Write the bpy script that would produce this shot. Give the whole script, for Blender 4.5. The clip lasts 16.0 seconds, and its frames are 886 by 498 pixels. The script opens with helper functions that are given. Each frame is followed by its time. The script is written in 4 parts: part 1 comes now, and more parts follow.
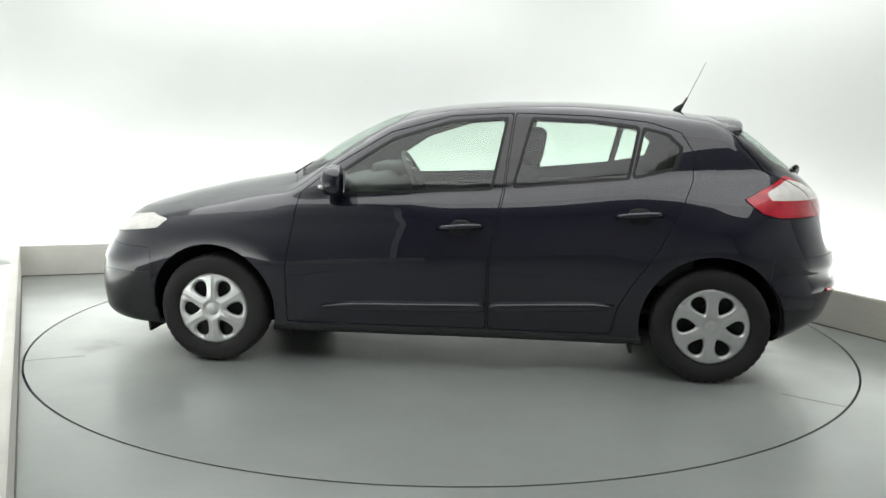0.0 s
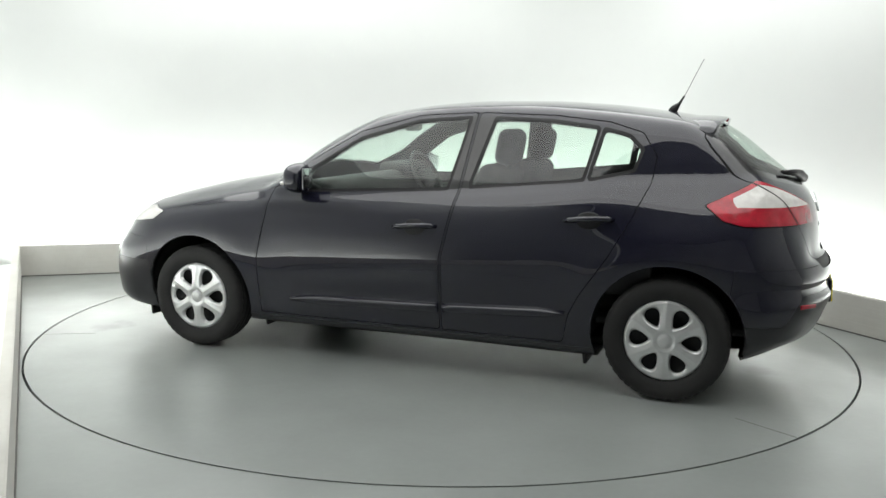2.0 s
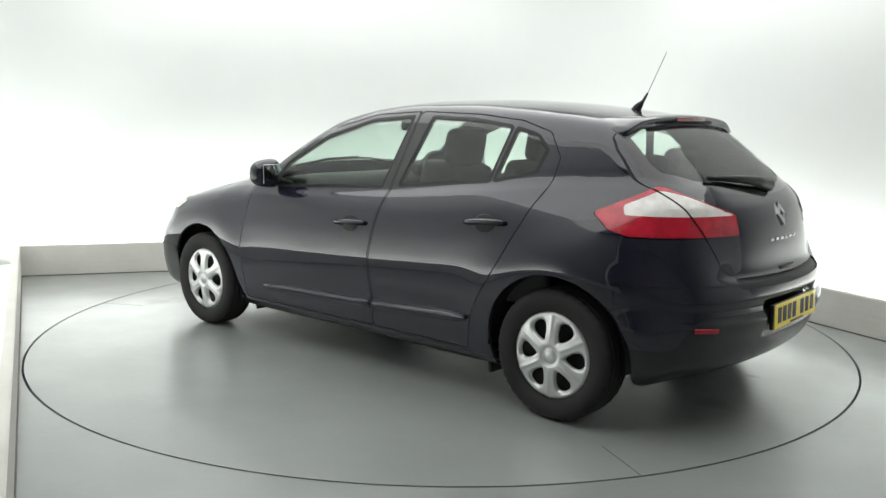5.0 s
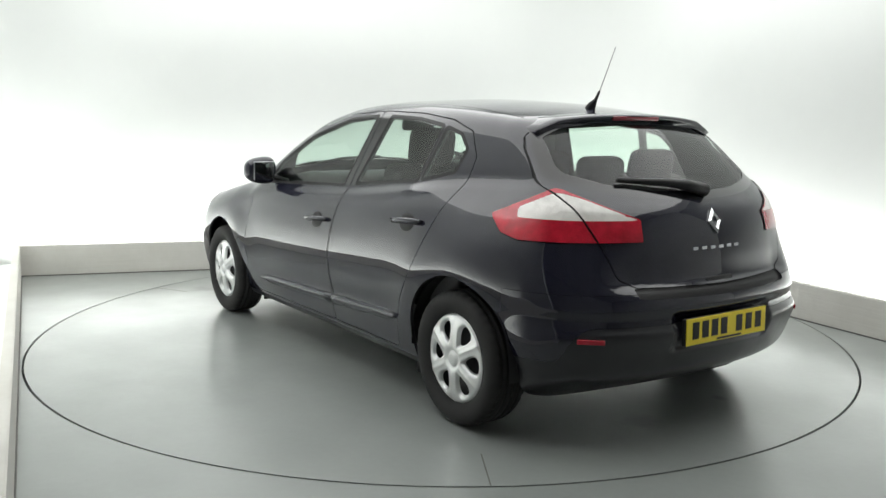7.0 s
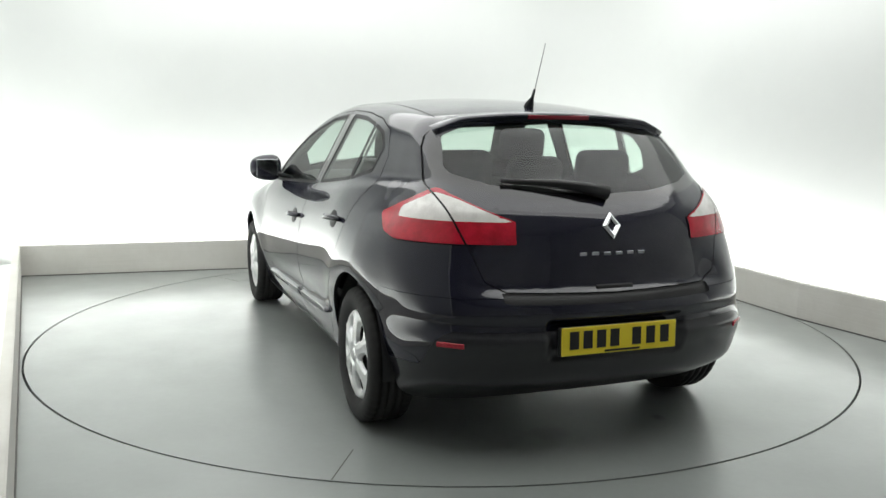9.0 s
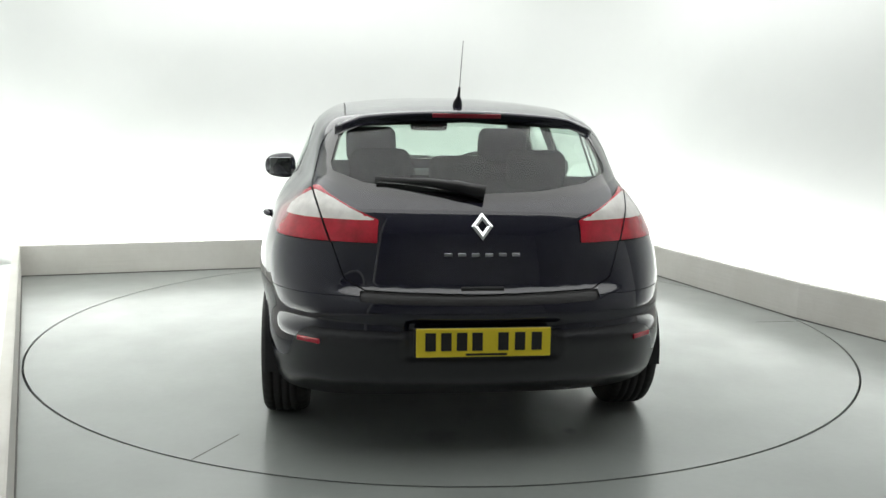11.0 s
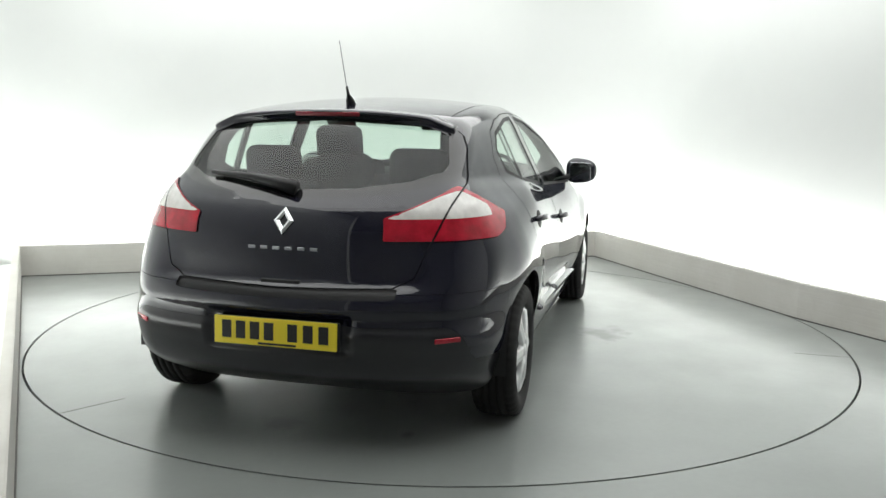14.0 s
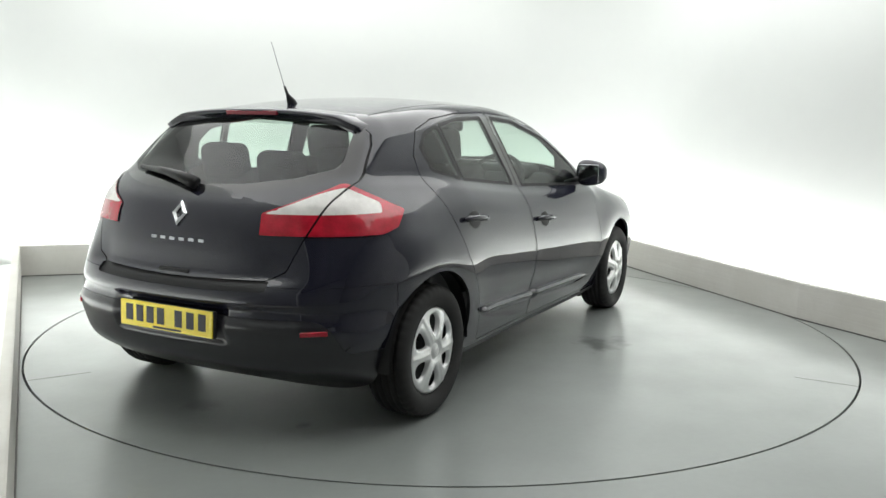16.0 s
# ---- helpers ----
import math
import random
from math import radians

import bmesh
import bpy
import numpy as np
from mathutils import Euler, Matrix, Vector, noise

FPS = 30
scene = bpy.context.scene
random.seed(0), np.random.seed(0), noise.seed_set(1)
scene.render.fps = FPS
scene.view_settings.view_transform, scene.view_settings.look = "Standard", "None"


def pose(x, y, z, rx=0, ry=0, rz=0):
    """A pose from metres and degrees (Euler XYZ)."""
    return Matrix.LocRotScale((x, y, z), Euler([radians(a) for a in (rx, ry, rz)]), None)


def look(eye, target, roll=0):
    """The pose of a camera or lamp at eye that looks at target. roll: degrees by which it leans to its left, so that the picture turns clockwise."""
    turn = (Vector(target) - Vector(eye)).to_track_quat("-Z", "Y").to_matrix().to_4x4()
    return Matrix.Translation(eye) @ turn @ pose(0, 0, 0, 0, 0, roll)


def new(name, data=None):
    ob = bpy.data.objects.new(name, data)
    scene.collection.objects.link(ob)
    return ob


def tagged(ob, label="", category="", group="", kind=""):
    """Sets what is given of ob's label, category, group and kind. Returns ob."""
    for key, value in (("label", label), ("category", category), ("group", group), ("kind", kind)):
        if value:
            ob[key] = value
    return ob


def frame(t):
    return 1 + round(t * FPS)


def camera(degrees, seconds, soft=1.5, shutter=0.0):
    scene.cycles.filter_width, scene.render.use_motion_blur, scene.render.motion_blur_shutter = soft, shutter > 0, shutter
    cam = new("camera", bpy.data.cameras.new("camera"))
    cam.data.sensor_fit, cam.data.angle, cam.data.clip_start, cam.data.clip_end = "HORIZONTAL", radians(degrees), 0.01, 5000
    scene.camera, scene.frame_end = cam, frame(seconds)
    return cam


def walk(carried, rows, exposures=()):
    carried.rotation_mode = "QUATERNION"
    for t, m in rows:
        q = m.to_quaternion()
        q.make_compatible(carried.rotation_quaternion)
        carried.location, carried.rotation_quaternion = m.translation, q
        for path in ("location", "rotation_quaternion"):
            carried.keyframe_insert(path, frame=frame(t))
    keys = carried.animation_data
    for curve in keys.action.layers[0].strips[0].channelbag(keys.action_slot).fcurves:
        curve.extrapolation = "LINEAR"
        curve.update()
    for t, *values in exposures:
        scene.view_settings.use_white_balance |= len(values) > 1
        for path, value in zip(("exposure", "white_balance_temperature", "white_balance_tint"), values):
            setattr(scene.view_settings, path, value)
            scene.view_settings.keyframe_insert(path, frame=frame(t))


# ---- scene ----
cam = camera(54.58, 16.0)
EYE = pose(0.0, -5.443, 1.352) @ pose(0, 0, 0, 90 - 8.861, 0, 0.023) @ pose(0, 0, 0, 0, 0, 0.916)
walk(cam, [(0.0, EYE), (16.0, EYE)], exposures=[(0.0, 0.0), (16.0, 0.0)])

# ---- light ----
world = bpy.data.worlds.new("studio_world")
scene.world = world
world.use_nodes = True
world.node_tree.nodes["Background"].inputs[0].default_value = (0.9, 1.0, 0.95, 1)
world.node_tree.nodes["Background"].inputs[1].default_value = 0.05


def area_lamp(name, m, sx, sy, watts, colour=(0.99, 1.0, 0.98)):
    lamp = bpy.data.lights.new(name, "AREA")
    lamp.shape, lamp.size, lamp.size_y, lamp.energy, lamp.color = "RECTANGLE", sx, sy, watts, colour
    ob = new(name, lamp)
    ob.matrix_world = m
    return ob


# ---- plan of the studio: kerb boards, the lit wall behind them ----
C1, C2, C3, C4 = Vector((-3.43, 1.42)), Vector((1.49, 2.92)), Vector((2.45, 0.36)), Vector((3.75, -2.1))
C0 = Vector((-0.735, -4.18))
KERB = [C0, C1, C2, C3, C4]
KERB_H, SETBACK, CEIL = 0.25, 0.34, 3.3


def outward(a, b):
    d = (b - a).normalized()
    return Vector((-d.y, d.x))


def offset_line(points, dist):
    """The open line moved outward by dist, mitred at its corners."""
    out = []
    for i, q in enumerate(points):
        n = [outward(points[j], points[j + 1]) for j in (i - 1, i) if 0 <= j < len(points) - 1]
        if len(n) == 1:
            out.append(q + n[0] * dist)
        else:
            m = (n[0] + n[1]).normalized()
            out.append(q + m * dist / max(0.3, m.dot(n[0])))
    return out


BACK = offset_line(KERB, SETBACK)

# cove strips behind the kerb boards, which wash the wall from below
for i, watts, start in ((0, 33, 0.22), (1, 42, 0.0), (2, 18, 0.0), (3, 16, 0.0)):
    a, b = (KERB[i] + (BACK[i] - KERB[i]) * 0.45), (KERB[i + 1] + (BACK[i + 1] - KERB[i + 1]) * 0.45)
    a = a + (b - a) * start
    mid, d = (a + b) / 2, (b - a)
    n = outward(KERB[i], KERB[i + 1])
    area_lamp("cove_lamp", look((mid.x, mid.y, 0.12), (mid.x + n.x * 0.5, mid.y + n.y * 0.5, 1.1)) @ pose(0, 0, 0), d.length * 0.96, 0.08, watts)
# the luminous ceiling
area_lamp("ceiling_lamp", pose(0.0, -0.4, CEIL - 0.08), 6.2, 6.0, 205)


# ---- materials ----
def mat(name, colour, rough=0.5, metal=0.0, coat=0.0, noise_scale=0.0, noise_mix=0.0, bump=0.0, bump_scale=60.0, ior=1.45, dark=(0, 0, 0), spec=0.5, coat_rough=0.03, coat_ior=1.5):
    m = bpy.data.materials.new(name)
    m.use_nodes = True
    nt = m.node_tree
    b = nt.nodes["Principled BSDF"]
    b.inputs["Base Color"].default_value = (*colour, 1)
    b.inputs["Roughness"].default_value = rough
    b.inputs["Metallic"].default_value = metal
    b.inputs["Coat Weight"].default_value = coat
    b.inputs["Coat Roughness"].default_value = coat_rough
    b.inputs["Coat IOR"].default_value = coat_ior
    b.inputs["IOR"].default_value = ior
    b.inputs["Specular IOR Level"].default_value = spec
    tc = nt.nodes.new("ShaderNodeTexCoord")
    if noise_mix:
        n1, n2 = nt.nodes.new("ShaderNodeTexNoise"), nt.nodes.new("ShaderNodeTexNoise")
        n1.inputs["Scale"].default_value, n2.inputs["Scale"].default_value = noise_scale, noise_scale * 9
        n1.inputs["Detail"].default_value = n2.inputs["Detail"].default_value = 3
        add = nt.nodes.new("ShaderNodeMath")
        add.operation = "MULTIPLY_ADD"
        add.inputs[1].default_value = 0.35
        mix = nt.nodes.new("ShaderNodeMix")
        mix.data_type = "RGBA"
        mix.inputs["A"].default_value = (*colour, 1)
        mix.inputs["B"].default_value = (*[c * (1 - noise_mix) + d * noise_mix for c, d in zip(colour, dark)], 1)
        nt.links.new(tc.outputs["Object"], n1.inputs["Vector"])
        nt.links.new(tc.outputs["Object"], n2.inputs["Vector"])
        nt.links.new(n2.outputs["Fac"], add.inputs[0])
        nt.links.new(n1.outputs["Fac"], add.inputs[2])
        ramp = nt.nodes.new("ShaderNodeMapRange")
        ramp.inputs["From Min"].default_value, ramp.inputs["From Max"].default_value = 0.3, 1.1
        nt.links.new(add.outputs[0], ramp.inputs["Value"])
        nt.links.new(ramp.outputs[0], mix.inputs["Factor"])
        nt.links.new(mix.outputs["Result"], b.inputs["Base Color"])
        rr = nt.nodes.new("ShaderNodeMapRange")
        rr.inputs["To Min"].default_value, rr.inputs["To Max"].default_value = rough * 0.85, min(1, rough * 1.25)
        nt.links.new(add.outputs[0], rr.inputs["Value"])
        nt.links.new(rr.outputs[0], b.inputs["Roughness"])
    if bump:
        n3, bp = nt.nodes.new("ShaderNodeTexNoise"), nt.nodes.new("ShaderNodeBump")
        n3.inputs["Scale"].default_value, n3.inputs["Detail"].default_value = bump_scale, 4
        bp.inputs["Strength"].default_value, bp.inputs["Distance"].default_value = bump, 0.002
        nt.links.new(tc.outputs["Object"], n3.inputs["Vector"])
        nt.links.new(n3.outputs["Fac"], bp.inputs["Height"])
        nt.links.new(bp.outputs["Normal"], b.inputs["Normal"])
    return m


def glass_mat(name, tint, gloss_rough=0.02, shine=0.075):
    """A thin pane: tinted see-through with a mirror-like sheen."""
    m = bpy.data.materials.new(name)
    m.use_nodes = True
    nt = m.node_tree
    nt.nodes.remove(nt.nodes["Principled BSDF"])
    tr, gl, lw, mx = (nt.nodes.new("ShaderNode" + k) for k in ("BsdfTransparent", "BsdfGlossy", "LayerWeight", "MixShader"))
    tr.inputs["Color"].default_value = (*tint, 1)
    gl.inputs["Roughness"].default_value = gloss_rough
    lw.inputs["Blend"].default_value = 0.5
    power, sheen = nt.nodes.new("ShaderNodeMath"), nt.nodes.new("ShaderNodeMath")
    power.operation, sheen.operation = "POWER", "MULTIPLY_ADD"
    power.inputs[1].default_value = 4.0
    sheen.inputs[1].default_value, sheen.inputs[2].default_value = 0.6, shine
    nt.links.new(lw.outputs["Facing"], power.inputs[0])
    nt.links.new(power.outputs[0], sheen.inputs[0])
    nt.links.new(sheen.outputs[0], mx.inputs[0])
    nt.links.new(tr.outputs[0], mx.inputs[1])
    nt.links.new(gl.outputs[0], mx.inputs[2])
    nt.links.new(mx.outputs[0], nt.nodes["Material Output"].inputs["Surface"])
    return m


M_WALL = mat("white_wall_paint", (0.70, 0.72, 0.705), 0.75, noise_scale=0.7, noise_mix=0.05, bump=0.08, bump_scale=25)
M_KERB = mat("kerb_white_paint", (0.62, 0.61, 0.575), 0.5, noise_scale=3.2, noise_mix=0.30, dark=(0.3, 0.28, 0.22), bump=0.1)
def floor_mat(name, stains=()):
    """Grey-green glossy floor paint with cloudy wear; stains are (x, y, radius, stretch, strength)."""
    m = mat(name, (0.25, 0.27, 0.258), 0.36, coat=0.75, coat_rough=0.21)
    nt = m.node_tree
    b = nt.nodes["Principled BSDF"]

    def add(kind, **values):
        n = nt.nodes.new("ShaderNode" + kind)
        for key, v in values.items():
            n.inputs[key].default_value = v
        return n
    tc = add("TexCoord")
    cloud, fine, wear = add("TexNoise", Scale=1.3, Detail=3.0), add("TexNoise", Scale=30.0, Detail=6.0), add("TexNoise", Scale=2.2, Detail=4.0)
    for n in (cloud, fine, wear):
        nt.links.new(tc.outputs["Object"], n.inputs["Vector"])
    mixed = add("Mix")
    mixed.data_type = "RGBA"
    mixed.inputs[6].default_value, mixed.inputs[7].default_value = (0.208, 0.224, 0.215, 1), (0.306, 0.326, 0.314, 1)
    both = add("Math")
    both.operation = "MULTIPLY_ADD"
    both.inputs[1].default_value = 0.25
    nt.links.new(fine.outputs["Fac"], both.inputs[0])
    shift = add("Math")
    shift.operation = "SUBTRACT"
    shift.inputs[1].default_value = 0.125
    nt.links.new(cloud.outputs["Fac"], shift.inputs[0])
    nt.links.new(shift.outputs[0], both.inputs[2])
    nt.links.new(both.outputs[0], mixed.inputs[0])
    colour = mixed.outputs[2]
    warp = add("TexNoise", Scale=7.0, Detail=5.0)
    nt.links.new(tc.outputs["Object"], warp.inputs["Vector"])
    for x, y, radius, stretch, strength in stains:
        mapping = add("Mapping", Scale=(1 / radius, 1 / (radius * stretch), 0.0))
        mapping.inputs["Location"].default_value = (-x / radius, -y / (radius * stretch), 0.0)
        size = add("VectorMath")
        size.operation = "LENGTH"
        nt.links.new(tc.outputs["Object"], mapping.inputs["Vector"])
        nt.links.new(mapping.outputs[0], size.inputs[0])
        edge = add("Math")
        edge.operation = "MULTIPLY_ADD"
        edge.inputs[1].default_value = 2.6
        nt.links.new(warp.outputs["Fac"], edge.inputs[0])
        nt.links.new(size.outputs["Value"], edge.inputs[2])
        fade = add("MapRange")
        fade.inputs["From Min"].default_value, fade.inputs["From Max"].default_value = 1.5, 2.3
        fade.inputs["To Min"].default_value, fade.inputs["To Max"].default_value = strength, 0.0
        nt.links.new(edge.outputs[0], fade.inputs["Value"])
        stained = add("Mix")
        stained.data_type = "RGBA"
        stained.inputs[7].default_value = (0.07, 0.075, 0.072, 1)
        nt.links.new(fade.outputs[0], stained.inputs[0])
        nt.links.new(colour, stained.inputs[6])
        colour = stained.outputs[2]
    nt.links.new(colour, b.inputs["Base Color"])
    worn = add("MapRange")
    worn.inputs["From Min"].default_value, worn.inputs["From Max"].default_value = 0.1, 0.9
    worn.inputs["To Min"].default_value, worn.inputs["To Max"].default_value = 0.22, 0.52
    nt.links.new(wear.outputs["Fac"], worn.inputs["Value"])
    nt.links.new(worn.outputs[0], b.inputs["Roughness"])
    return m


# brushed streaks along the kerb boards
KERB_NT = M_KERB.node_tree
grain, place, bump = (KERB_NT.nodes.new("ShaderNode" + k) for k in ("TexNoise", "Mapping", "Bump"))
place.inputs["Scale"].default_value = (2.0, 2.0, 55.0)
grain.inputs["Scale"].default_value, grain.inputs["Detail"].default_value = 1.0, 5.0
bump.inputs["Strength"].default_value, bump.inputs["Distance"].default_value = 0.5, 0.004
KERB_NT.links.new(KERB_NT.nodes["Texture Coordinate"].outputs["Object"], place.inputs["Vector"])
KERB_NT.links.new(place.outputs[0], grain.inputs["Vector"])
KERB_NT.links.new(grain.outputs["Fac"], bump.inputs["Height"])
KERB_NT.links.new(bump.outputs["Normal"], KERB_NT.nodes["Principled BSDF"].inputs["Normal"])
M_FLOOR = floor_mat("grey_green_epoxy")
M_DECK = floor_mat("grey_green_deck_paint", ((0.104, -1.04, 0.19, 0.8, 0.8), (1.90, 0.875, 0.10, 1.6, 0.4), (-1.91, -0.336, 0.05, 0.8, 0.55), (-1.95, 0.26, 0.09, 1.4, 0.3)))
M_GROOVE = mat("groove_black", (0.015, 0.016, 0.016), 0.8)
M_FOOT = mat("dark_line_grey", (0.13, 0.128, 0.12), 0.7, noise_scale=5, noise_mix=0.5, dark=(0.05, 0.048, 0.045))
M_HALL = mat("grey_hall_paint", (0.60, 0.61, 0.60), 0.8, noise_scale=1.0, noise_mix=0.3)
M_CEIL = mat("ceiling_white", (0.8, 0.8, 0.8), 0.8)
M_PAINT = mat("dark_navy_metallic", (0.0092, 0.0092, 0.0190), 0.40, metal=0.0, coat=1.0, coat_ior=1.66, coat_rough=0.012, noise_scale=500, noise_mix=0.35, dark=(0.015, 0.015, 0.034), spec=0.05)
M_BLACK = mat("black_plastic", (0.012, 0.012, 0.013), 0.42, bump=0.25, bump_scale=400)
M_VALANCE = mat("dark_bumper_plastic", (0.011, 0.011, 0.015), 0.30, coat=0.5, noise_scale=18, noise_mix=0.4, dark=(0.024, 0.024, 0.027))
M_RUBBER = mat("tyre_rubber", (0.014, 0.014, 0.015), 0.72, noise_scale=9, noise_mix=0.4, dark=(0.05, 0.048, 0.045), bump=0.2, bump_scale=200)
M_GLOSS = mat("gloss_black", (0.008, 0.008, 0.009), 0.12, coat=0.6)
# black of seals and joints, also painted where gaps and recesses lie in shade
M_SEAL_SHADE = mat("seal_and_shade_black", (0.008, 0.008, 0.009), 0.5)
M_SILVER = mat("silver_cover_paint", (0.74, 0.745, 0.75), 0.30, metal=0.7, noise_scale=14, noise_mix=0.2, dark=(0.2, 0.2, 0.2))
M_WHIP = mat("grey_whip_steel", (0.20, 0.20, 0.21), 0.4, metal=0.6)
M_STEEL = mat("dark_steel", (0.03, 0.03, 0.032), 0.5, metal=0.4)
M_LETTER = mat("dull_chrome", (0.42, 0.43, 0.45), 0.3, metal=1.0)
M_CHROME = mat("chrome", (0.85, 0.86, 0.87), 0.12, metal=1.0)
M_RED = mat("red_lens", (0.66, 0.014, 0.040), 0.12, coat=0.8, noise_scale=22, noise_mix=0.8, dark=(0.12, 0.0, 0.006), bump=0.35, bump_scale=150)
M_DARK_RED = mat("dark_red_lens", (0.22, 0.008, 0.02), 0.15, coat=0.6)
M_MIRROR = mat("mirror_silver", (0.42, 0.43, 0.44), 0.04, metal=1.0)
M_CLEAR = mat("clear_lens", (0.88, 0.86, 0.83), 0.10, coat=0.8, noise_scale=24, noise_mix=0.5, dark=(0.3, 0.27, 0.25), bump=0.4, bump_scale=140)
M_YELLOW = mat("plate_yellow", (0.93, 0.74, 0.04), 0.4, coat=0.2)
M_INK = mat("plate_black", (0.02, 0.02, 0.02), 0.5)
M_CLOTH = mat("dark_seat_cloth", (0.026, 0.026, 0.028), 0.9, bump=0.4, bump_scale=600)
M_DASH = mat("dash_plastic", (0.045, 0.046, 0.048), 0.6, bump=0.3, bump_scale=300)
M_LINING = mat("grey_lining", (0.16, 0.16, 0.155), 0.9)
M_GLASS = glass_mat("green_tinted_glass", (0.80, 0.90, 0.84))
M_GLASS_REAR = glass_mat("rear_tinted_glass", (0.74, 0.84, 0.78), shine=0.045)


# ---- mesh helpers ----
def part(name, bm, material, parent, label="", smooth=True):
    me = bpy.data.meshes.new(name)
    bm.to_mesh(me)
    bm.free()
    return part_mesh(name, me, material, parent, label, smooth)


def part_mesh(name, me, material, parent, label="", smooth=True):
    if smooth:
        me.shade_smooth()
    if material and not me.materials:
        me.materials.append(material)
    ob = new(name, me)
    if parent:
        ob.parent = parent
    if label:
        tagged(ob, label=label)
    return ob


def rbox(sx, sy, sz, bevel=0.01, segs=3, m=Matrix()):
    bm = bmesh.new()
    bmesh.ops.create_cube(bm, size=1, matrix=m @ Matrix.Diagonal((sx, sy, sz, 1)))
    if bevel:
        bmesh.ops.bevel(bm, geom=bm.edges[:], offset=bevel, segments=segs, affect="EDGES", profile=0.5)
    return bm


def join(*bms):
    out = bmesh.new()
    for b in bms:
        me = bpy.data.meshes.new("tmp")
        b.to_mesh(me)
        b.free()
        out.from_mesh(me)
        bpy.data.meshes.remove(me)
    return out


def lathe(profile, n, axis="Y"):
    """Turns (radius, along) round the axis."""
    bm = bmesh.new()
    rings = []
    for k in range(n):
        a = 2 * math.pi * k / n
        rings.append([bm.verts.new((r * math.cos(a), h, r * math.sin(a)) if axis == "Y" else (r * math.cos(a), r * math.sin(a), h)) for r, h in profile])
    for k in range(n):
        p, q = rings[k], rings[(k + 1) % n]
        for j in range(len(profile) - 1):
            bm.faces.new((p[j], p[j + 1], q[j + 1], q[j]))
    bmesh.ops.recalc_face_normals(bm, faces=bm.faces)
    return bm


def tube(points, radius, sides=8, taper=None):
    """A round bar along the points."""
    bm = bmesh.new()
    pts = [Vector(p) for p in points]
    rings = []
    for i, p in enumerate(pts):
        d = (pts[min(i + 1, len(pts) - 1)] - pts[max(i - 1, 0)]).normalized()
        u = d.orthogonal().normalized() if i == 0 else (u - d * u.dot(d)).normalized()
        v = d.cross(u)
        r = radius if taper is None else taper[i]
        rings.append([bm.verts.new(p + (u * math.cos(2 * math.pi * k / sides) + v * math.sin(2 * math.pi * k / sides)) * r) for k in range(sides)])
    for a, b in zip(rings, rings[1:]):
        for k in range(sides):
            bm.faces.new((a[k], a[(k + 1) % sides], b[(k + 1) % sides], b[k]))
    bm.faces.new(rings[0][::-1])
    bm.faces.new(rings[-1])
    return bm


def structure(name, bm, material, label, category, smooth=False):
    ob = part(name, bm, material, None, smooth=smooth)
    return tagged(ob, label, category, kind="structure")


# ---- studio ----
def ring_face(bm, outer, inner, z):
    n = len(outer)
    vo = [bm.verts.new((*p, z)) for p in outer]
    vi = [bm.verts.new((*p, z)) for p in inner]
    for k in range(n):
        bm.faces.new((vo[k], vo[(k + 1) % n], vi[(k + 1) % n], vi[k]))


TABLE_R = 2.455
SEG = 192


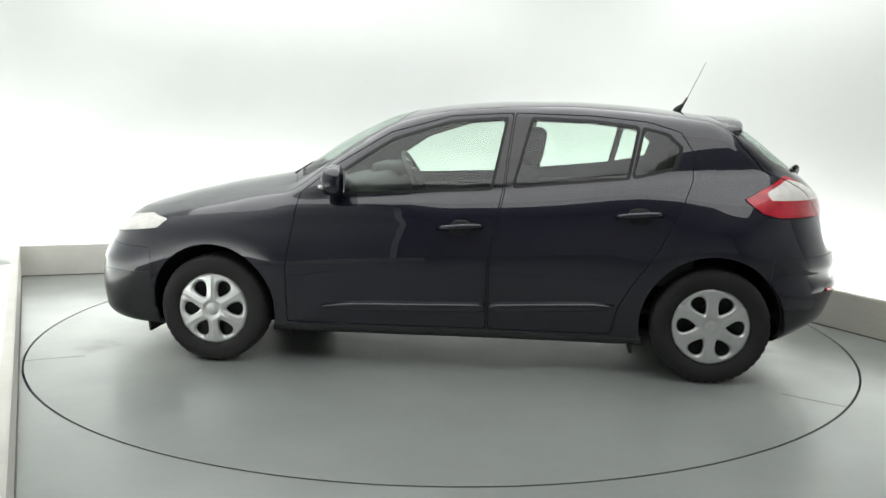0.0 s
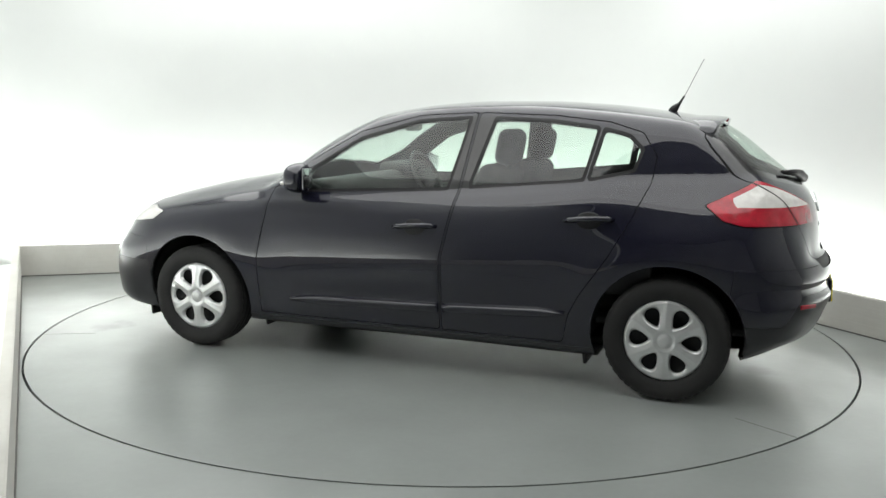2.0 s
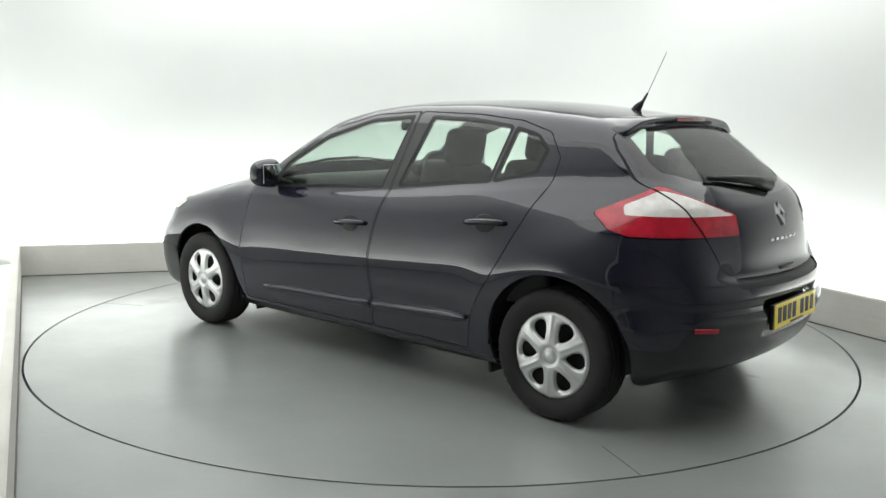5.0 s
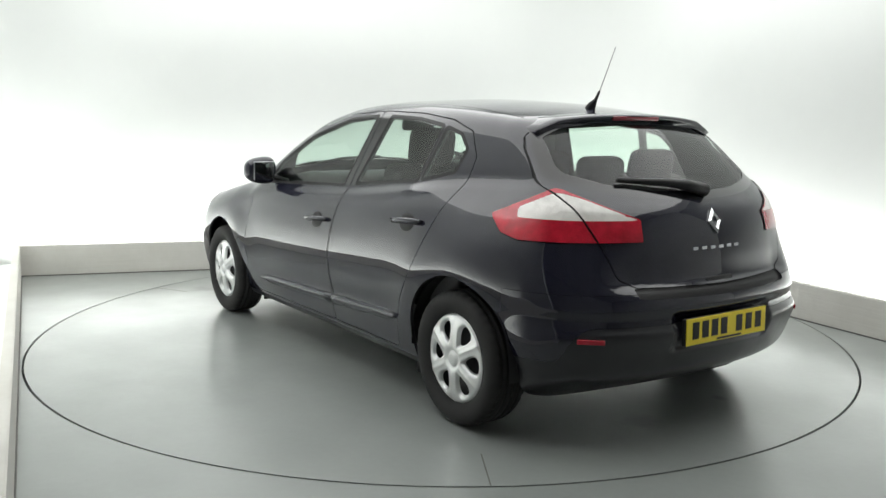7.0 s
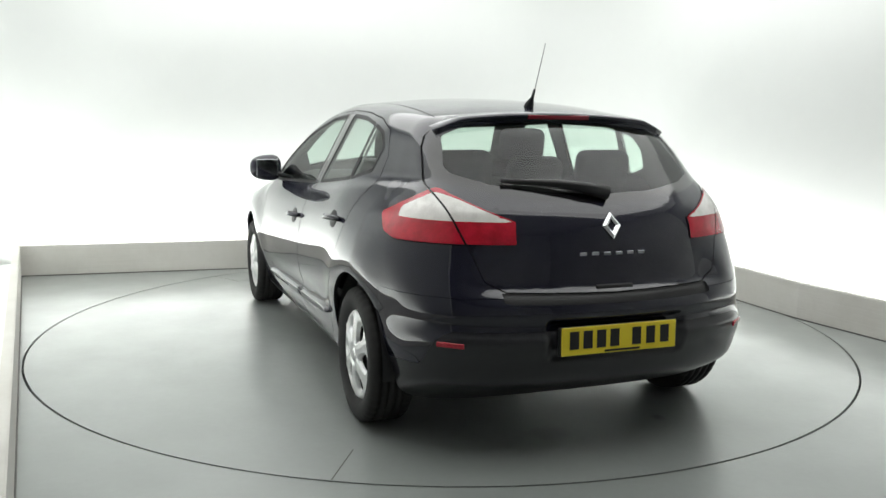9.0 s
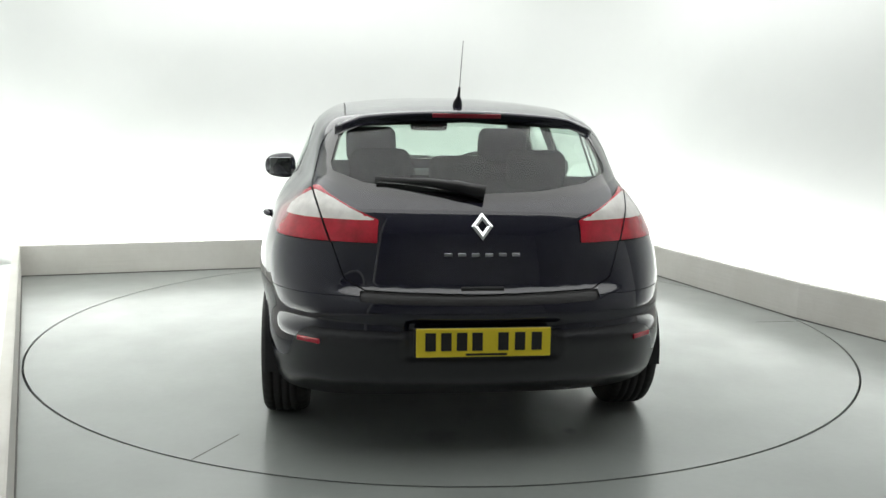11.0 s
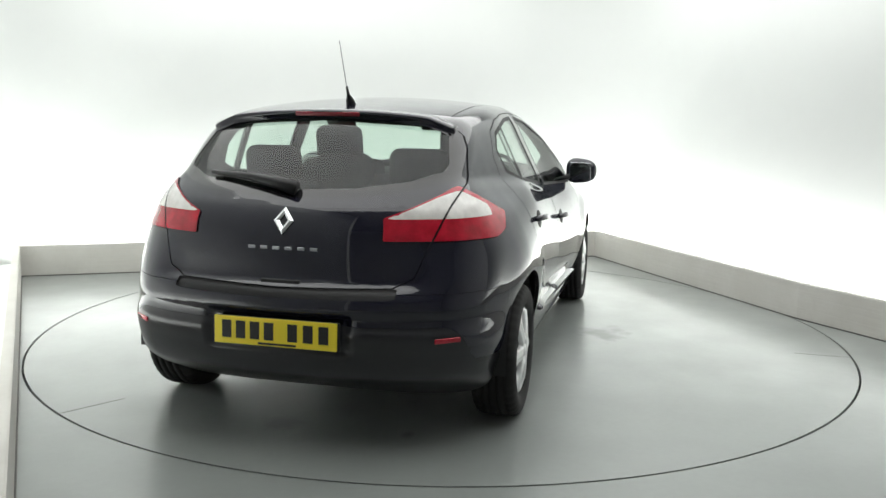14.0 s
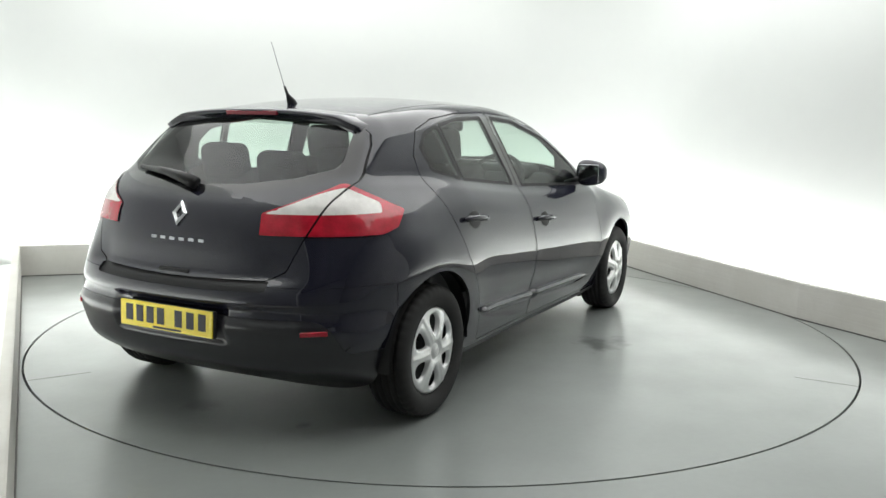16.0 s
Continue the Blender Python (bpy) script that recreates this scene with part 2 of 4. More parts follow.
def build_studio():
    # floor with a round opening for the turntable
    circle = [((TABLE_R + 0.006) * math.cos(2 * math.pi * k / SEG), (TABLE_R + 0.006) * math.sin(2 * math.pi * k / SEG)) for k in range(SEG)]
    square = []
    for k in range(SEG):
        a = 2 * math.pi * k / SEG
        c, s = math.cos(a), math.sin(a)
        f = 8.0 / max(abs(c), abs(s))
        square.append((f * c, f * s))
    bm = bmesh.new()
    ring_face(bm, square, circle, 0.0)
    n = len(circle)
    top = [bm.verts.new((*p, 0.0)) for p in circle]
    low = [bm.verts.new((*p, -0.05)) for p in circle]
    for k in range(n):
        bm.faces.new((top[k], low[k], low[(k + 1) % n], top[(k + 1) % n]))
    structure("floor", bm, M_FLOOR, "grey-green glossy painted studio floor with scuffs", "floor")
    bm = bmesh.new()
    bmesh.ops.create_circle(bm, cap_ends=True, segments=64, radius=TABLE_R + 0.1, matrix=pose(0, 0, -0.05))
    structure("floor_pit", bm, M_GROOVE, "dark pit under the turntable", "floor")
    # one continuous wall with rounded corners, set back behind the kerbs
    back = offset_line(KERB, SETBACK)
    line = [back[0]]
    for k, r in ((1, 0.5), (2, 0.9), (3, 0.9)):
        a, c, e = back[k - 1], back[k], back[k + 1]
        p0, p1 = c + (a - c).normalized() * r, c + (e - c).normalized() * r
        line += [p0 * (1 - t) ** 2 + c * 2 * t * (1 - t) + p1 * t * t for t in [q / 12 for q in range(13)]]
    line.append(back[-1])
    far = offset_line(line, 0.12)
    bm = bmesh.new()
    rows = [[bm.verts.new((*q, z)) for q, z in ((n, 0.0), (n, CEIL), (f, CEIL), (f, 0.0))] for n, f in zip(line, far)]
    for p, q in zip(rows, rows[1:]):
        for j in range(4):
            bm.faces.new((p[j], p[(j + 1) % 4], q[(j + 1) % 4], q[j]))
    bm.faces.new(rows[0])
    bm.faces.new(rows[-1][::-1])
    bmesh.ops.recalc_face_normals(bm, faces=bm.faces)
    for f in bm.faces:
        f.smooth = abs(f.normal.z) < 0.1
    structure("wall_studio", bm, M_WALL, "white curved studio wall washed by light from below", "wall")
    # walls that close the studio behind the camera
    pts = [back[-1], Vector((3.9, -7.6)), Vector((-3.2, -7.6)), Vector((-3.2, -3.3)), back[0]]
    for i, nm in enumerate(("wall_far_east", "wall_south", "wall_far_west", "wall_return")):
        a, b = pts[i], pts[i + 1]
        d = b - a
        bm = rbox(d.length, 0.1, CEIL, 0, m=pose((a.x + b.x) / 2, (a.y + b.y) / 2, CEIL / 2, 0, 0, math.degrees(math.atan2(d.y, d.x))))
        structure(nm, bm, M_HALL, "plain grey wall behind the camera", "wall")
    # kerb boards
    for i, nm in enumerate(("kerb_west", "kerb_north", "kerb_east", "kerb_southeast")):
        inner, outer = KERB, offset_line(KERB, 0.05)
        q = [inner[i], inner[i + 1], outer[i + 1], outer[i]]
        bm = bmesh.new()
        lo, hi = [bm.verts.new((*p, 0.0)) for p in q], [bm.verts.new((*p, KERB_H)) for p in q]
        for k in range(4):
            bm.faces.new((lo[k], lo[(k + 1) % 4], hi[(k + 1) % 4], hi[k]))
        bm.faces.new(hi)
        bm.faces.new(lo[::-1])
        bmesh.ops.recalc_face_normals(bm, faces=bm.faces)
        bmesh.ops.bevel(bm, geom=[e for e in bm.edges if abs(e.verts[0].co.z - e.verts[1].co.z) < 0.01 and e.verts[0].co.z > 0.1], offset=0.006, segments=2, affect="EDGES")
        structure(nm, bm, M_KERB, "low off-white kerb board on the floor", "kerb")
        # thin dark strip along the kerb's foot
        d = inner[i + 1] - inner[i]
        mid = (inner[i] + inner[i + 1]) / 2 - outward(inner[i], inner[i + 1]) * 0.003
        bm = rbox(d.length, 0.008, 0.007, 0, m=pose(mid.x, mid.y, 0.0035, 0, 0, math.degrees(math.atan2(d.y, d.x))))
        structure("trim_" + nm, bm, M_FOOT, "thin dark grey line at the kerb's foot", "trim")
    # white trough that carries the cove lamps
    inner, outer = offset_line(KERB, 0.05), offset_line(KERB, SETBACK - 0.005)
    for i, nm in enumerate(("trough_west", "trough_north", "trough_east", "trough_southeast")):
        bm = bmesh.new()
        q = [inner[i], inner[i + 1], outer[i + 1], outer[i]]
        lo, hi = [bm.verts.new((*c, 0.03)) for c in q], [bm.verts.new((*c, 0.055)) for c in q]
        for k in range(4):
            bm.faces.new((lo[k], lo[(k + 1) % 4], hi[(k + 1) % 4], hi[k]))
        bm.faces.new(hi)
        bm.faces.new(lo[::-1])
        bmesh.ops.recalc_face_normals(bm, faces=bm.faces)
        structure(nm, bm, M_WALL, "white board between the kerb and the wall", "trough")
    bm = rbox(16, 11, 0.1, 0, m=pose(0, 2.7, CEIL + 0.05))
    structure("ceiling", bm, M_CEIL, "plain white ceiling", "ceiling")
    bm = rbox(16, 5.4, 0.1, 0, m=pose(0, -5.5, CEIL + 0.05))
    structure("ceiling_dark", bm, M_HALL, "plain grey ceiling behind the camera", "ceiling")


build_studio()


def build_turntable():
    table = tagged(new("turntable"), "round grey-green turntable flush with the floor", "turntable")
    bm = bmesh.new()
    bmesh.ops.create_circle(bm, cap_ends=True, segments=SEG, radius=TABLE_R - 0.006, matrix=pose(0, 0, 0))
    ret = bmesh.ops.extrude_face_region(bm, geom=bm.faces[:])
    bmesh.ops.translate(bm, verts=[v for v in ret["geom"] if isinstance(v, bmesh.types.BMVert)], vec=(0, 0, -0.045))
    bmesh.ops.recalc_face_normals(bm, faces=bm.faces)
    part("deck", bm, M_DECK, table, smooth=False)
    # three radial joints between the deck plates
    for a in (149.5, 29.5, -90.5):
        wide = 0.006 if a > 100 else 0.004
        part("joint", rbox(0.30, wide, 0.003, 0, m=pose(0, 0, 0, 0, 0, a) @ pose(2.295, 0, -0.0009)), M_FOOT, table, "thin dark joint between deck plates", smooth=False)
    return table


turntable = build_turntable()

# ---- the car's skin: one smooth solid, cut into its panels ----
def pchip(xs, ys):
    """A smooth curve through the points that never overshoots."""
    xs, ys = np.array(xs, float), np.array(ys, float)
    h, d = np.diff(xs), np.diff(ys) / np.diff(xs)
    m = np.zeros(len(xs))
    m[0], m[-1] = d[0], d[-1]
    for i in range(1, len(xs) - 1):
        if d[i - 1] * d[i] > 0:
            w1, w2 = 2 * h[i] + h[i - 1], h[i] + 2 * h[i - 1]
            m[i] = (w1 + w2) / (w1 / d[i - 1] + w2 / d[i])

    def f(q):
        q = np.clip(q, xs[0], xs[-1])
        i = np.clip(np.searchsorted(xs, q) - 1, 0, len(xs) - 2)
        t = (q - xs[i]) / h[i]
        t2, t3 = t * t, t * t * t
        return (2 * t3 - 3 * t2 + 1) * ys[i] + (t3 - 2 * t2 + t) * h[i] * m[i] + (3 * t2 - 2 * t3) * ys[i + 1] + (t3 - t2) * h[i] * m[i + 1]
    return f


def step(x, a, b):
    t = np.clip((x - a) / (b - a), 0, 1)
    return t * t * (3 - 2 * t)


def smax(a, b, k):
    """The larger of two, blended over k metres."""
    h = np.clip(0.5 + 0.5 * (a - b) / k, 0, 1)
    return b + (a - b) * h + k * h * (1 - h)


AXLE, TYRE_R = 1.3225, 0.300
f_belt = pchip([-2.2, -1.3, -1.0, -0.2, 0.65, 1.0, 2.3], [1.11, 1.085, 1.055, 0.965, 0.915, 0.90, 0.86])
f_width = pchip([-0.3, 0.0, 0.12, 0.28, 0.44, 0.55, 0.66, 0.76, 0.85, 0.94, 1.0, 1.05, 1.30, 1.6], [0.79, 0.820, 0.848, 0.872, 0.8885, 0.8945, 0.890, 0.879, 0.862, 0.825, 0.785, 0.766, 0.672, 0.56])
f_top = pchip([-1.9, -1.5, -1.16, -0.85, -0.55, -0.24, 0.08, 0.27, 0.42, 0.60, 0.78, 0.96, 1.04, 1.21, 1.46, 1.82, 2.0, 2.14, 2.3],
              [1.28, 1.352, 1.402, 1.431, 1.443, 1.440, 1.418, 1.390, 1.357, 1.281, 1.181, 1.060, 1.015, 0.977, 0.931, 0.846, 0.785, 0.69, 0.45])
f_rear = pchip([0.10, 0.18, 0.25, 0.32, 0.42, 0.50, 0.535, 0.56, 0.60, 0.63, 0.665, 0.70, 0.80, 0.90, 0.97, 1.03, 1.10, 1.22, 1.33, 1.42, 1.6],
               [-1.70, -1.79, -1.93, -2.025, -2.068, -2.092, -2.074, -2.070, -2.079, -2.075, -2.056, -2.018, -2.005, -1.985, -1.955, -1.90, -1.815, -1.665, -1.53, -1.42, -1.2])
f_tail = pchip([0.10, 0.18, 0.25, 0.32, 0.42, 0.50, 0.535, 0.56, 0.60, 0.63, 0.75, 0.90, 0.97, 1.03, 1.10, 1.22, 1.33, 1.42, 1.6],
               [-1.70, -1.79, -1.93, -2.025, -2.068, -2.092, -2.074, -2.070, -2.078, -2.072, -2.035, -1.985, -1.955, -1.90, -1.815, -1.665, -1.53, -1.42, -1.2])
f_front = pchip([0.10, 0.2, 0.26, 0.39, 0.5, 0.57, 0.66, 0.74, 0.85, 1.1], [2.08, 2.15, 2.18, 2.195, 2.185, 2.165, 2.13, 2.09, 2.01, 1.8])


def skin(p):
    x, y, z = p[:, 0], np.abs(p[:, 1]), p[:, 2]
    belt = f_belt(x)
    v = (z - 0.18) / (belt - 0.18)
    w = f_width(v)
    up = step(v, 0.80, 1.1)
    w = w + 0.028 * step(x, -0.4, 0.9) + 0.020 * up * step(x, -0.7, 0.2) - 0.035 * step(x, 1.2, 2.1) - 0.10 * np.clip((-x - 0.75) / 1.0, 0, 2) ** 2 * (0.25 + 0.75 * up)
    w = w - 0.45 * np.clip(-x - 1.45, 0, 1) ** 2 - 0.030 * step(-x, 1.32, 1.68) * step(z, 0.42, 0.58)
    w = w - 0.042 * step(z, 0.92, 1.10) * np.exp(-((x + 1.38) / 0.28) ** 2) + 0.034 * up * step(x, 0.0, 0.55)
    w = w - 0.05 * step(-x, 0.9, 1.5) * np.exp(-((z - 0.98) / 0.12) ** 2)
    # swollen arches
    for ax in (AXLE, -AXLE):
        rad = np.hypot(x - ax, z - 0.34)
        w = w + 0.018 * np.exp(-((rad - 0.38) / 0.13) ** 2) * step(z, 0.25, 0.6) * (1 - step(z, 0.65, 0.95))
    # pressed line along the shoulder and hollow above the sill
    w = w - 0.012 * np.exp(-((z - 0.40 - 0.03 * (-x)) / 0.055) ** 2) * step(0.80 - np.abs(x), -0.2, 0.45)
    side = (y - w) * 0.93
    bow = step(x, -0.1, 0.4) * (1 - step(x, 0.85, 1.2))
    top = (z - (f_top(x + 0.22 * np.minimum(y, 0.66) ** 2 * bow) - 0.10 * y * y - 0.10 * y ** 4)) * (0.95 - 0.15 * bow)
    low = step(-z, -0.95, -0.45)
    ledge = step(y, 0.44, 0.64)
    tail = f_rear(z) * (1 - ledge) + f_tail(z) * ledge
    tail = tail + 0.022 * (1 - step(y, 0.275, 0.325)) * step(z, 0.405, 0.44) * (1 - step(z, 0.555, 0.59))
    rear = (tail + (0.22 - 0.04 * low) * y * y + (0.42 - 0.16 * low) * y ** 4 - x) * np.where(z > 1.0, 0.80, 0.97)
    full = 1 - 0.18 * step(-z, -0.66, -0.52)
    front = (x - f_front(z) + full * (0.22 * y * y + 0.30 * y ** 4)) * 0.95
    bottom = 0.165 + 0.035 * step(x, 1.62, 2.15) + step(-x, 1.62, 1.95) * (0.07 + 0.10 * step(y, 0.45, 0.85)) - z
    f = smax(side, top, 0.075)
    f = smax(f, rear, 0.085)
    f = smax(f, front, 0.12)
    return smax(f, bottom, 0.06)


def skin_normal(p):
    e, g = 0.004, np.zeros_like(p)
    for k in range(3):
        d = np.zeros(3)
        d[k] = e
        g[:, k] = (skin(p + d) - skin(p - d)) / (2 * e)
    return g


def settle(p, turns=5):
    for _ in range(turns):
        g = skin_normal(p)
        p = p - g * (skin(p) / np.maximum((g * g).sum(1), 1e-6))[:, None]
    return p


def net_surface(step_m):
    """The skin as a net of quads, from the solid's sign on a grid."""
    xs, zs = np.arange(-2.2, 2.3, step_m), np.arange(0.08, 1.56, step_m)
    half = int(1.0 / step_m)
    ys = (np.arange(-half, half) + 0.5) * step_m
    gx, gy, gz = np.meshgrid(xs, ys, zs, indexing="ij")
    val = skin(np.stack([gx.ravel(), gy.ravel(), gz.ravel()], 1)).reshape(gx.shape)
    neg = val < 0
    nx, ny, nz = (n - 1 for n in val.shape)
    acc, cnt = np.zeros((nx, ny, nz, 3)), np.zeros((nx, ny, nz))
    grid = np.stack([gx, gy, gz], -1)
    for ax in range(3):
        a = [slice(None)] * 3
        b = [slice(None)] * 3
        a[ax], b[ax] = slice(0, -1), slice(1, None)
        a, b = tuple(a), tuple(b)
        cross = neg[a] != neg[b]
        t = np.where(cross, val[a] / np.where(cross, val[a] - val[b], 1), 0)
        pt = grid[a] + (grid[b] - grid[a]) * t[..., None]
        o1, o2 = [k for k in range(3) if k != ax]
        for d1 in (0, 1):
            for d2 in (0, 1):
                s = [slice(None)] * 3
                s[o1] = slice(d1, d1 + val.shape[o1] - 1)
                s[o2] = slice(d2, d2 + val.shape[o2] - 1)
                s = tuple(s)
                acc += pt[s] * cross[s][..., None]
                cnt += cross[s]
    used = cnt > 0
    idx = -np.ones(used.shape, int)
    idx[used] = np.arange(used.sum())
    verts = acc[used] / cnt[used][:, None]
    quads = []
    for ax in range(3):
        a = [slice(None)] * 3
        b = [slice(None)] * 3
        a[ax], b[ax] = slice(0, -1), slice(1, None)
        cross = np.argwhere(neg[tuple(a)] != neg[tuple(b)])
        o1, o2 = (ax + 1) % 3, (ax + 2) % 3
        for c in cross:
            q = []
            for d1, d2 in ((0, 0), (-1, 0), (-1, -1), (0, -1)):
                k = c.copy()
                k[o1] += d1
                k[o2] += d2
                q.append(idx[tuple(k)])
            quads.append(tuple(q) if neg[tuple(c)] else tuple(q[::-1]))
    return settle(verts), quads


def outline(points, r=0.0):
    """Distance to a closed outline in a plane, negative inside, its corners rounded by r."""
    pts = np.array(points, float)

    def f(a, b):
        q = np.stack([a, b], 1)
        d = np.full(len(q), 1e9)
        sign = np.ones(len(q))
        for i in range(len(pts)):
            p0, p1 = pts[i], pts[i - 1]
            e, w = p1 - p0, q - p0
            t = np.clip((w @ e) / (e @ e), 0, 1)
            dd = w - t[:, None] * e
            d = np.minimum(d, (dd * dd).sum(1))
            c1, c2, c3 = q[:, 1] >= p0[1], q[:, 1] < p1[1], e[0] * w[:, 1] > e[1] * w[:, 0]
            flip = (c1 & c2 & c3) | (~c1 & ~c2 & ~c3)
            sign = np.where(flip, -sign, sign)
        return sign * np.sqrt(d) - r
    return f


class Skin:
    """A net whose faces carry a panel's name; cut() splits them along a curve."""

    def __init__(self, verts, polys):
        self.v, self.polys = [tuple(p) for p in verts], [(p, "body") for p in polys]

    def cut(self, f, name, sources):
        arr = np.array(self.v)
        val = f(arr)
        val = np.where(np.abs(val) < 8e-4, 0.0, val).tolist()
        made, out = {}, []

        def crossing(i, j):
            if val[i] == 0:
                return i
            if val[j] == 0:
                return j
            key = (i, j) if i < j else (j, i)
            if key not in made:
                i, j = key
                t = val[i] / (val[i] - val[j])
                made[key] = len(self.v)
                self.v.append(tuple(a + (b - a) * t for a, b in zip(self.v[i], self.v[j])))
                val.append(0.0)
            return made[key]
        for poly, lab in self.polys:
            if lab not in sources:
                out.append((poly, lab))
                continue
            vs = [val[i] for i in poly]
            lo, hi = min(vs), max(vs)
            if lo >= 0:
                out.append((poly, lab))
            elif hi <= 0:
                out.append((poly, name))
            else:
                ins, outs = [], []
                for k, i in enumerate(poly):
                    j = poly[(k + 1) % len(poly)]
                    if val[i] <= 0:
                        ins.append(i)
                    if val[i] >= 0:
                        outs.append(i)
                    if val[i] * val[j] < 0:
                        c = crossing(i, j)
                        ins.append(c)
                        outs.append(c)
                if len(ins) > 2:
                    out.append((tuple(ins), name))
                if len(outs) > 2:
                    out.append((tuple(outs), lab))
        self.polys = out

    def panel(self, f, name, sources, gap=0.0048):
        """A panel inside the curve with a joint all round it."""
        self.cut(f, "joint", sources)
        self.cut(lambda p: f(p) + gap, name, {"joint"} if gap else sources)

    def finish(self):
        self.arr = settle(np.array(self.v), 3)
        g = skin_normal(self.arr)
        self.n = g / np.maximum(np.linalg.norm(g, axis=1), 1e-6)[:, None]

    def mesh(self, name, labels, lift=0.0):
        index, verts, norms, faces = {}, [], [], []
        for poly, lab in self.polys:
            if lab in labels:
                f = []
                for i in poly:
                    if i not in index:
                        index[i] = len(verts)
                        verts.append(self.arr[i] + self.n[i] * lift)
                        norms.append(self.n[i])
                    f.append(index[i])
                if len(set(f)) > 2:
                    faces.append(list(dict.fromkeys(f)))
        me = bpy.data.meshes.new(name)
        me.from_pydata([tuple(q) for q in verts], [], faces)
        me.shade_smooth()
        me.normals_split_custom_set_from_vertices([tuple(q) for q in norms])
        return me


def on_side(s, f):
    """The curve f(x, z) on one flank alone: s is 1 or -1."""
    return lambda p: np.where(p[:, 1] * s > 0.42, f(p[:, 0], p[:, 2]), 1.0)


FRONT_WIN = [(0.665, 0.94), (0.60, 1.055), (0.36, 1.215), (0.05, 1.312), (-0.235, 1.335), (-0.17, 0.980)]
REAR_WIN = [(-0.30, 0.995), (-0.385, 1.335), (-0.69, 1.325), (-0.925, 1.298), (-0.875, 1.053)]
QUARTER_WIN = [(-0.915, 1.058), (-0.965, 1.290), (-1.08, 1.262), (-1.145, 1.20), (-1.115, 1.105)]
FRONT_DOOR = [(0.915, 0.23), (0.905, 0.55), (0.845, 0.93), (0.66, 1.085), (0.38, 1.26), (0.05, 1.352), (-0.28, 1.372), (-0.235, 0.95), (-0.17, 0.62), (-0.165, 0.23)]
REAR_DOOR = [(-0.172, 0.23), (-0.177, 0.62), (-0.242, 0.95), (-0.287, 1.372), (-0.70, 1.362), (-0.98, 1.335), (-1.15, 1.285), (-1.225, 1.17), (-1.21, 1.04), (-1.14, 0.88), (-1.04, 0.69), (-0.90, 0.48), (-0.85, 0.38), (-0.82, 0.23)]
HALF_GLASS = [(0.0, 1.046), (0.25, 1.056), (0.45, 1.083), (0.572, 1.122), (0.582, 1.15), (0.548, 1.265), (0.512, 1.312)]
GLASS_REAR = HALF_GLASS + [(0.0, 1.338)] + [(-y, z) for y, z in HALF_GLASS[:0:-1]]
f_frit = pchip([0.0, 0.27, 0.50, 0.62, 0.70], [1.014, 1.026, 1.058, 1.096, 1.13])
HATCH = [(0.0, 0.672), (0.45, 0.680), (0.53, 0.72), (0.585, 0.87), (0.66, 1.07), (0.625, 1.22), (0.56, 1.345), (0.0, 1.40), (-0.56, 1.345), (-0.625, 1.22), (-0.66, 1.07), (-0.585, 0.87), (-0.53, 0.72), (-0.45, 0.680)]
LAMP = [(-1.225, 0.858), (-1.208, 0.950), (-0.895, 1.062), (-0.86, 1.066), (-0.595, 0.950), (-0.65, 0.880), (-0.73, 0.857)]
HEADLAMP = [(2.2, 0.63), (1.825, 0.693), (1.63, 0.720), (1.572, 0.772), (1.71, 0.792), (1.90, 0.768), (2.2, 0.71)]


def lamp_plane(s, f):
    return lambda p: np.where((p[:, 1] * s > 0.2) & (p[:, 0] < -1.2), f(0.76 * p[:, 0] + 0.65 * p[:, 1] * s, p[:, 2]), 1.0)


def rear_plane(f):
    return lambda p: np.where(p[:, 0] < -1.36, f(p[:, 1], p[:, 2]), 1.0)


def f_valance(p):
    """The height at which the bumper's paint ends."""
    return 0.39 + 0.145 * step(-p[:, 0], 1.83, 1.95)


